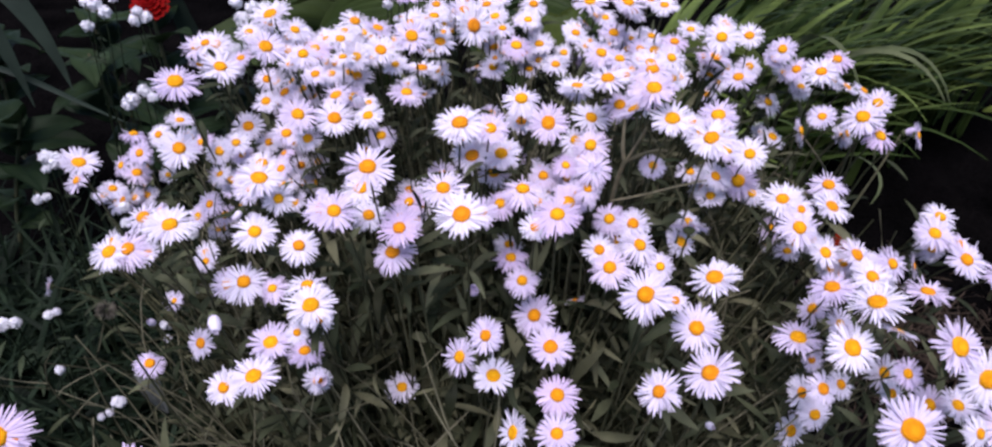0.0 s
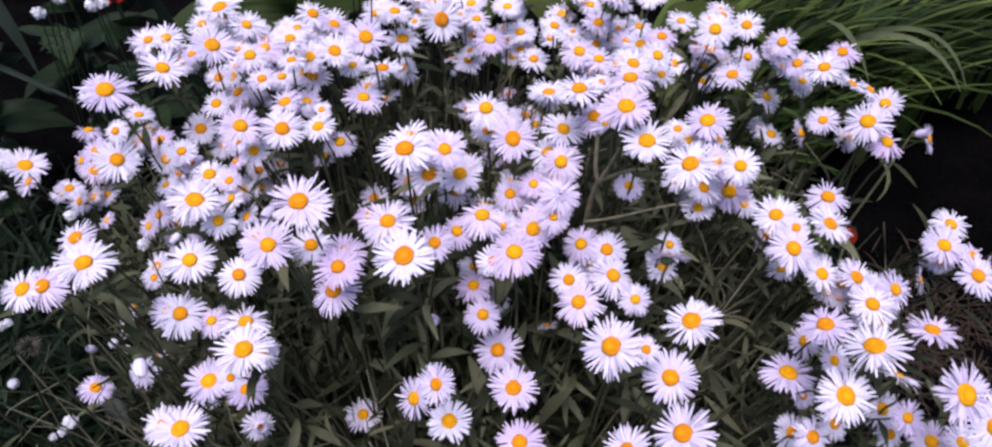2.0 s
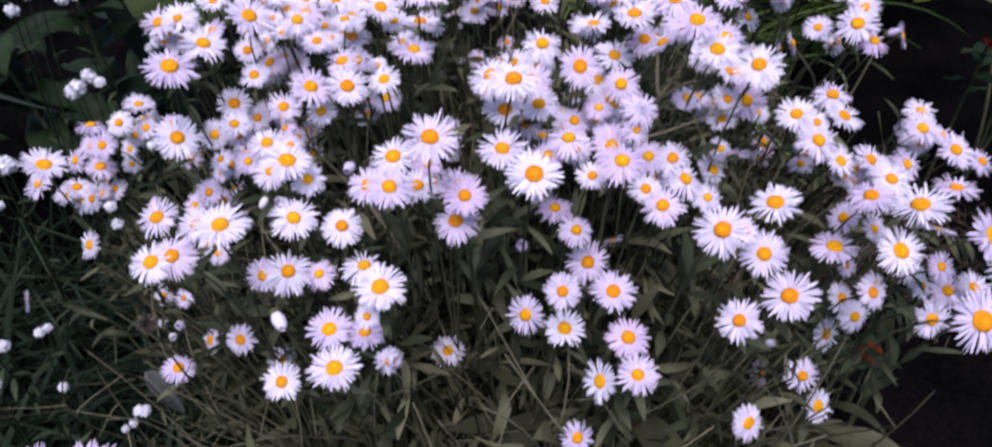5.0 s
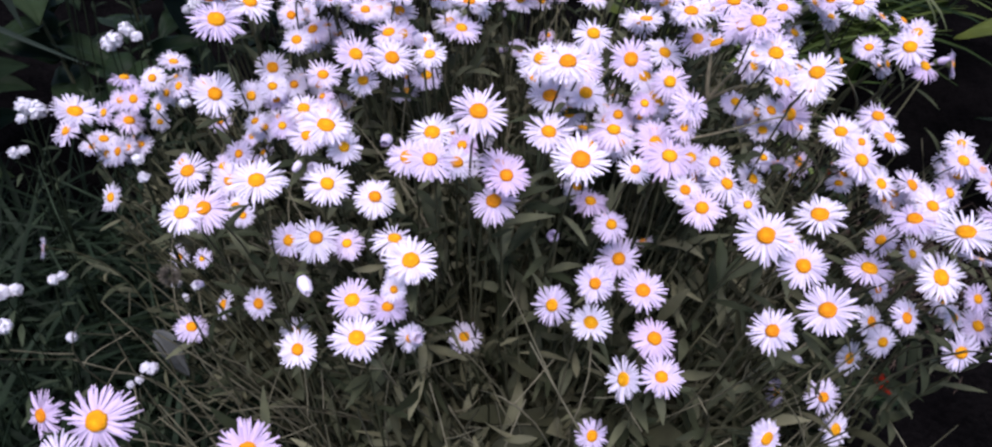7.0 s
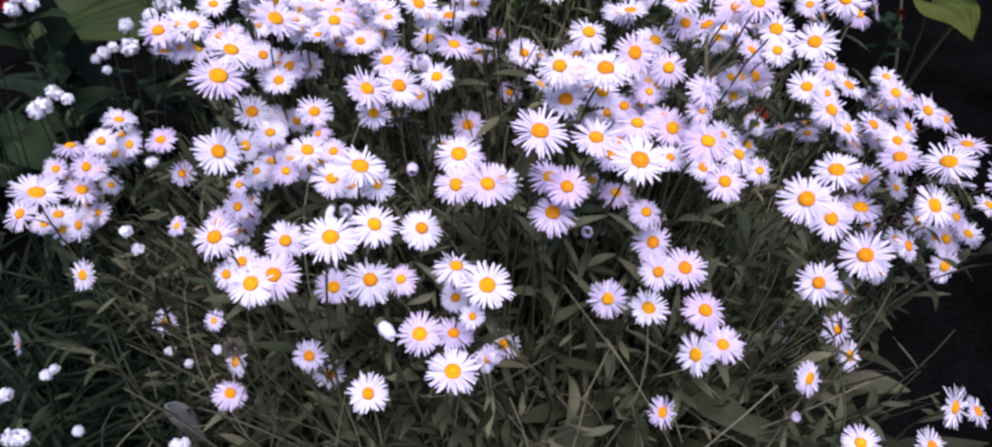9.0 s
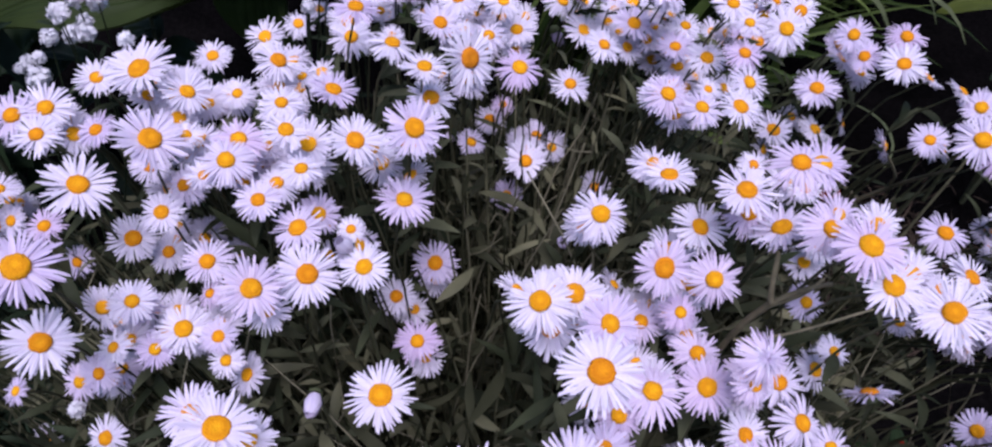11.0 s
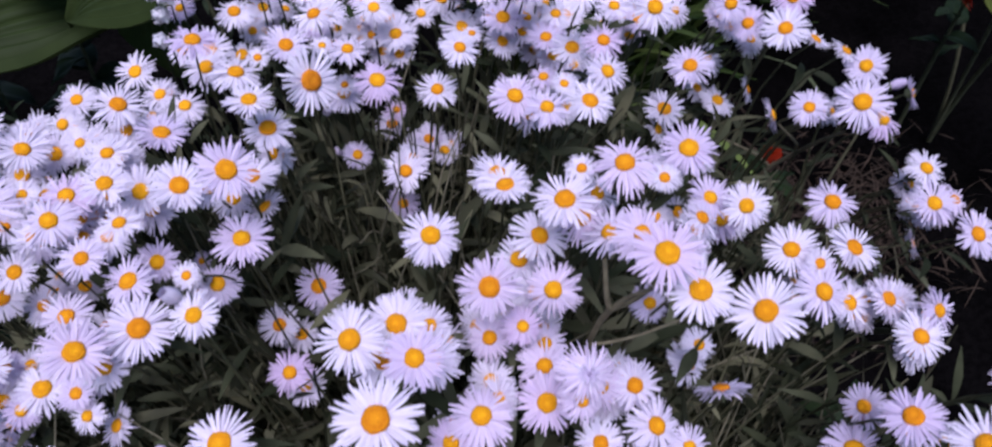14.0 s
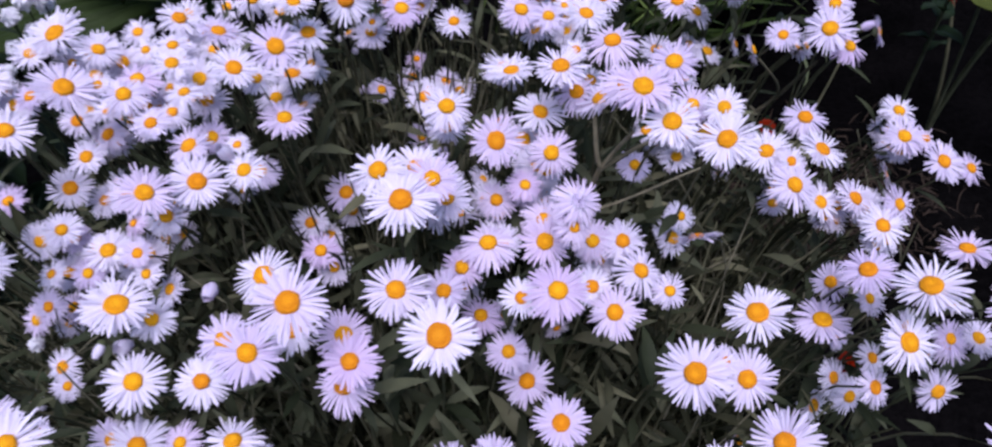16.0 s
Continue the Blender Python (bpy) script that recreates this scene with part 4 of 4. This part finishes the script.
hosta_plant(1.02, 1.04, [(0.92, 0.97, 0.37, -0.25, -0.85, 0.1, 0.54, 0.2), (0.98, 0.94, 0.40, 0.1, -0.9, 0.15, 0.56, -0.1), (1.08, 1.0, 0.38, 0.7, -0.6, 0.2, 0.65, 0.1), (0.98, 1.1, 0.36, -0.7, 0.4, 0.2, 0.5, 0.0)],
            "yellow-green broad-leaved plant on the bare soil", YELLOWS)


# ---- red zinnia ----
def ruff(name, seed, count, reach, width, height, tilt, mat):
    """A ring of blunt petals, one unit in radius."""
    r = random.Random(seed)
    verts, faces = [], []
    for k in range(count):
        a = 2 * math.pi * (k + r.uniform(-0.3, 0.3)) / count
        ca, sa = math.cos(a), math.sin(a)
        first = len(verts)
        for t, ws in ((0, 0.4), (0.5, 0.9), (0.85, 1.0), (1.0, 0.6)):
            d, h = 0.08 + (reach - 0.08) * t * math.cos(tilt), height + reach * t * math.sin(tilt) - 0.12 * t * t + r.uniform(-0.02, 0.02)
            for sgn in (-1, 1):
                y = sgn * width * ws
                verts.append((d * ca - y * sa, d * sa + y * ca, h))
        for i in range(3):
            q = first + 2 * i
            faces.append((q, q + 2, q + 3, q + 1))
    return mesh_of(name, verts, faces, mat)


ZINNIA = [ruff("petals", 5 + i, 16 - i, 1.0 - 0.16 * i, 0.17 - 0.012 * i, 0.09 * i, 0.12 + 0.16 * i, RED) for i in range(5)]
MARIGOLD = [ruff("petals", 25 + i, 13 - i, 1.0 - 0.2 * i, 0.2 - 0.015 * i, 0.12 * i, 0.15 + 0.22 * i, ORANGE_RED) for i in range(4)]


def double_flower(name, label, place, r, normal, root, rings, leaves, spread):
    base, p = Vector((*root, 0)), Vector(place)
    normal = Vector(normal).normalized()
    plant = tagged(new(name), label, "flower")
    plant.location = base
    stalk, curve = shoot("stalk", base, p, 0.004, 0.003, 0.1, plant, STEM)
    for ring in rings:
        part("petals", ring, plant, aim(p - base, normal, rng.uniform(0, 6), r))
    part("calyx", rng.choice(CALYXES), plant, aim(p - base, normal, 0, r))
    for k in range(leaves):
        q = bezier(curve, 0.55 + 0.4 * k / leaves)
        a = k * 2.4
        part("leaf", rng.choice(BROADS), stalk, leaf_pose(q, (math.cos(a), math.sin(a), rng.uniform(0.1, 0.5)), rng.uniform(-0.3, 0.3), spread * rng.uniform(0.8, 1.2)))


double_flower("zinnia", "deep red double zinnia on a leafy stalk", (-0.516, 1.076, 0.570), 0.029, (0.1, -0.5, 0.8), (-0.53, 1.10), ZINNIA, 7, 0.8)
double_flower("marigold", "orange-red marigold low over the dark soil", (0.517, 0.872, 0.284), 0.014, (-0.3, -0.6, 0.7), (0.55, 0.92), MARIGOLD, 5, 0.45)
double_flower("marigold", "orange-red marigold low over the dark soil", (0.480, 0.563, 0.160), 0.015, (-0.2, -0.5, 0.8), (0.50, 0.58), MARIGOLD, 5, 0.45)
double_flower("marigold", "orange-red marigold low over the dark soil", (0.922, 1.028, 0.323), 0.016, (0.5, -0.2, 0.6), (0.95, 1.06), MARIGOLD, 5, 0.5)


def leafy_plant(x, y, height, count, size, seed):
    r = random.Random(seed)
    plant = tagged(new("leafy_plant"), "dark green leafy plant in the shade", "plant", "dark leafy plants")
    base = Vector((x, y, 0))
    plant.location = base
    stalk, curve = shoot("stalk", base, base + Vector((r.gauss(0, 0.04), r.gauss(0, 0.04), height)), 0.005, 0.003, 0.2, plant, STEM)
    for k in range(count):
        q = bezier(curve, 0.25 + 0.75 * k / count)
        a = k * 2.4 + r.uniform(-0.3, 0.3)
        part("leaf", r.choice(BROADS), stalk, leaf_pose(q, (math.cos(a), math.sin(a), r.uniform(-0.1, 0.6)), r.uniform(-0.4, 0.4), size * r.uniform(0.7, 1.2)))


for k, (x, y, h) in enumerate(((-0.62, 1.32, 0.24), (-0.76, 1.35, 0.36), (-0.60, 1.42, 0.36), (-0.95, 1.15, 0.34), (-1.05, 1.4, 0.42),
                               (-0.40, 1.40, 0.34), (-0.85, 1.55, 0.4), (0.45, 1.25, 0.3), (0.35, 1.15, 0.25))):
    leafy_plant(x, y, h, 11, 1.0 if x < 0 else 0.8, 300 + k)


# ---- strap-leaved clumps ----
def strap_mesh(seed, length, width, arch, mat):
    verts, faces = [], []
    n, y, z = 12, 0.0, 0.0
    for i in range(n + 1):
        t = i / n
        half = 0.5 * width * (0.7 + 0.5 * t if t < 0.4 else 0.9 * (1 - ((t - 0.4) / 0.6) ** 2.2)) + 0.0005
        for s in (-1, 0, 1):
            verts.append((s * half + 0.02 * math.sin(2.5 * t + seed) * t, y, z + 0.3 * half * abs(s)))
        a = 1.35 - arch * t ** 1.4
        y += length / n * math.cos(a)
        z += length / n * math.sin(a)
    for i in range(n):
        a = 3 * i
        faces += [(a, a + 1, a + 4, a + 3), (a + 1, a + 2, a + 5, a + 4)]
    return mesh_of("leaf", verts, faces, mat)


STRAPS = [strap_mesh(i, 0.44 + 0.034 * i, 0.016 + 0.005 * (i % 4), 1.05 + 0.2 * (i % 5), STRAP) for i in range(8)]
WIDE = leaf_material("grey_strap", (0.022, 0.034, 0.027), (0.05, 0.066, 0.052), 14.0, 0.5, 0.15)


def strap_plant(x, y, count, meshes, label, seed, toward=None, spread=3.14):
    r = random.Random(seed)
    plant = tagged(new("strap_plant"), label, "plant", "strap-leaved plants")
    plant.location = (x, y, 0)
    for k in range(count):
        a = (toward if toward is not None else 0) + r.uniform(-spread, spread)
        m = Matrix.Translation((r.gauss(0, 0.05), r.gauss(0, 0.05), 0)) @ Matrix.Rotation(a - math.pi / 2, 4, "Z") @ Matrix.Rotation(r.uniform(-0.15, 0.25), 4, "X") @ Matrix.Scale(r.uniform(0.72, 1.05), 4)
        part("leaf", r.choice(meshes), plant, m)


for k, (x, y, c) in enumerate(((0.70, 1.52, 80), (0.92, 1.66, 70), (0.48, 1.40, 85), (0.56, 1.72, 60), (0.36, 1.50, 60), (1.14, 1.80, 60), (0.84, 1.86, 50), (0.40, 1.28, 30))):
    strap_plant(x, y, c, STRAPS, "clump of arching green strap leaves behind the daisies", 500 + k, -0.25, 1.15)


def bent_leaf(curve, width, mat):
    """A strap leaf along a Bezier curve, widest past its middle, creased along the midrib."""
    verts, faces, n = [], [], 18
    for i in range(n + 1):
        t = i / n
        p = bezier(curve, t)
        d = (bezier(curve, min(1, t + 0.02)) - bezier(curve, max(0, t - 0.02))).normalized()
        side = d.cross(Vector((0.25, -0.8, 0.55))).normalized()
        up = side.cross(d)
        half = 0.5 * width * (0.45 + 0.8 * t if t < 0.68 else (1 - ((t - 0.68) / 0.32) ** 1.8)) + 0.0006
        for k in (-1, 0, 1):
            verts.append(p + side * (k * half) + up * (0.28 * half * abs(k)))
    for i in range(n):
        a = 3 * i
        faces += [(a, a + 1, a + 4, a + 3), (a + 1, a + 2, a + 5, a + 4)]
    return mesh_of("leaf", verts, faces, mat)


def bent_plant(label, root, leaves, mat):
    """A plant of a few long leaves. Leaves: two pulls and a tip from the root, and the width."""
    plant = tagged(new("strap_plant"), label, "plant", "strap-leaved plants")
    plant.location = (*root, 0)
    for a, b, tip, width in leaves:
        start = Vector((*root, 0))
        part("leaf", bent_leaf([Vector((0, 0, 0))] + [Vector(v) - start for v in (a, b, tip)], width, mat), plant)


bent_plant("grey-green plant with wide arching blades in the shade", (-1.0, 1.15),
           [((-1.0, 1.15, 0.75), (-0.775, 1.1, 0.72), (-0.752, 1.08, 0.40), 0.036), ((-0.95, 1.15, 0.80), (-0.72, 1.12, 0.67), (-0.692, 1.1, 0.42), 0.034),
            ((-0.95, 1.1, 0.66), (-0.80, 1.1, 0.45), (-0.62, 1.1, 0.36), 0.009), ((-1.1, 1.1, 0.5), (-0.98, 1.0, 0.5), (-0.86, 0.95, 0.32), 0.02)], WIDE)
bent_plant("single upright grey-green blade beside the red flower", (-0.42, 1.20), [((-0.44, 1.20, 0.3), (-0.52, 1.13, 0.5), (-0.487, 1.1, 0.64), 0.03)], WIDE)
PALE_BLADE = leaf_material("pale_dry_blade", (0.08, 0.10, 0.05), (0.16, 0.18, 0.10), 40.0, 0.6, 0.15)
bent_plant("pale half-dry grass blades arching over the bare soil", (0.40, 1.22),
           [((0.42, 1.15, 0.45), (0.50, 0.90, 0.66), (0.58, 0.86, 0.52), 0.008), ((0.40, 1.1, 0.5), (0.38, 0.85, 0.70), (0.45, 0.83, 0.55), 0.009),
            ((0.45, 1.1, 0.4), (0.56, 0.83, 0.47), (0.495, 0.80, 0.40), 0.008), ((0.5, 1.2, 0.5), (0.64, 1.06, 0.58), (0.68, 0.997, 0.45), 0.007)], PALE_BLADE)


# ---- weeds on the left side with shade in their green, litter on the bare soil ----
def weeds(name, label, count, where, tall, wide, mat, seed, flat=0.0):
    r = random.Random(seed)
    verts, faces = [], []
    for k in range(count):
        x, y = where(r)
        a = r.uniform(0, 6.283)
        way = Vector((math.cos(a), math.sin(a), r.uniform(0.3, 1.6) if not flat else r.uniform(0.0, flat)))
        m = leaf_pose(Vector((x, y, r.uniform(-0.01, 0.02) if not flat else r.uniform(0.0, 0.05))), way, r.uniform(-1, 1))
        blade(verts, faces, m, r.uniform(*tall), r.uniform(*wide), r.uniform(0.3, 1.8), 0.25, r.random() * 6, 6, 0.35)
    tagged(new(name, mesh_of(name, verts, faces, mat)), label, "foliage", kind="stuff")


def left_side(r):
    return r.uniform(-1.05, -0.22), r.uniform(0.1, 1.1)


def front_side(r):
    return r.uniform(-0.35, 0.2), r.uniform(0.05, 0.3)


def right_side(r):
    return r.gauss(0.72, 0.11), r.gauss(0.92, 0.09)


weeds("weed_patch", "grassy weeds beside the daisy clump, their green darkened for shade", 3300, left_side, (0.10, 0.34), (0.002, 0.011), GRASS, 11)
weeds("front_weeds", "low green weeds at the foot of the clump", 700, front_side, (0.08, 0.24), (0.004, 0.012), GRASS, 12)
weeds("soil_litter", "dry brown leaf litter and twigs on dark soil", 900, right_side, (0.02, 0.07), (0.001, 0.0026), DRY, 13, 0.9)


# ---- bare stalks and a withered leaf among the daisies ----
def bare_stalks():
    r = random.Random(31)
    verts, faces = [], []
    for k in range(360):
        a, d = r.uniform(0, 6.283), math.sqrt(r.random())
        x, y = HEART.x + 0.42 * d * math.cos(a), HEART.y + 0.02 + 0.36 * d * math.sin(a)
        top = Vector((x, y, max(0.15, canopy(x, y) - r.uniform(0.02, 0.16))))
        base = Vector((HEART.x + (x - HEART.x) * 0.6 + r.gauss(0, 0.06), HEART.y + (y - HEART.y) * 0.6 + r.gauss(0, 0.06), top.z * 0.4))
        bow = Vector((r.gauss(0, 0.04), r.gauss(0, 0.04), r.uniform(0, 0.05)))
        curve = [base, base.lerp(top, 0.35) + bow, base.lerp(top, 0.7) + bow, top]
        if y < 0.30 or in_the_way([bezier(curve, t) for t in (0.3, 0.5, 0.7, 0.85, 1.0)]):
            continue
        tube(curve, 0.0013, 0.0006, 9, 4, verts, faces)
        for q in range(r.randint(0, 3)):
            p = bezier(curve, r.uniform(0.5, 0.9))
            tip = p + Vector((r.gauss(0, 0.03), r.gauss(0, 0.03), r.uniform(0.0, 0.05)))
            tube([p, p.lerp(tip, 0.3) + bow * 0.2, p.lerp(tip, 0.7), tip], 0.0008, 0.0005, 5, 3, verts, faces)
    tagged(new("bare_stalks", mesh_of("bare_stalks", verts, faces, PALE)), "pale bare flower stalks tangled in the daisy clump", "stalks", kind="stuff")


PALE = leaf_material("pale_stalk", (0.06, 0.06, 0.038), (0.21, 0.20, 0.14), 60.0, 0.75, 0.0, island=True)
bare_stalks()
STALK = leaf_material("bare_branch", (0.15, 0.135, 0.09), (0.24, 0.22, 0.15), 120.0, 0.75, 0.0)


def forked_stalk(root, stalks):
    """A bare branching stalk. Stalks: four points of a Bezier curve and the radii at its ends."""
    plant = tagged(new("forked_stalk"), "pale bare forked stalk among the daisies", "stalk", "bare forked stalks")
    start = Vector((*root, 0))
    plant.location = start
    for a, b, c, d, r0, r1 in stalks:
        verts, faces = [], []
        tube([Vector(v) - start for v in (a, b, c, d)], r0, r1, 12, 6, verts, faces)
        part("stalk", mesh_of("stalk", verts, faces, STALK), plant)


forked_stalk((0.09, 0.53), [((0.09, 0.53, 0), (0.10, 0.53, 0.40), (0.088, 0.515, 0.59), (0.101, 0.494, 0.652), 0.0024, 0.0019),
                            ((0.101, 0.494, 0.652), (0.097, 0.493, 0.660), (0.099, 0.499, 0.670), (0.099, 0.503, 0.684), 0.0018, 0.0013),
                            ((0.101, 0.494, 0.650), (0.106, 0.492, 0.662), (0.108, 0.484, 0.676), (0.110, 0.474, 0.692), 0.0016, 0.0010),
                            ((0.101, 0.494, 0.651), (0.113, 0.488, 0.662), (0.122, 0.492, 0.664), (0.134, 0.500, 0.657), 0.0017, 0.0010),
                            ((0.095, 0.50, 0.61), (0.115, 0.487, 0.622), (0.142, 0.487, 0.634), (0.166, 0.487, 0.638), 0.0010, 0.0007)])
forked_stalk((0.30, 0.70), [((0.30, 0.70, 0), (0.31, 0.71, 0.25), (0.318, 0.715, 0.42), (0.354, 0.688, 0.491), 0.0026, 0.0021),
                            ((0.354, 0.688, 0.491), (0.366, 0.680, 0.508), (0.364, 0.665, 0.535), (0.346, 0.620, 0.592), 0.0021, 0.0013),
                            ((0.352, 0.690, 0.488), (0.350, 0.702, 0.490), (0.344, 0.72, 0.488), (0.328, 0.74, 0.487), 0.0016, 0.0009),
                            ((0.360, 0.675, 0.52), (0.352, 0.665, 0.54), (0.335, 0.655, 0.556), (0.315, 0.655, 0.58), 0.0014, 0.0009)])
WITHERED = leaf_material("withered_leaf", (0.10, 0.11, 0.11), (0.15, 0.16, 0.16), 60.0, 0.7, 0.1)
tagged(new("withered_leaf", broad_leaf(77, 0.07, 0.022, 0.5, 2, 0.003, WITHERED, 0.001)), "pale grey withered leaf hanging over the weeds", "leaf").matrix_world = leaf_pose(Vector((-0.402, 0.57, 0.335)), (0.25, -0.1, -0.9), 0.4)
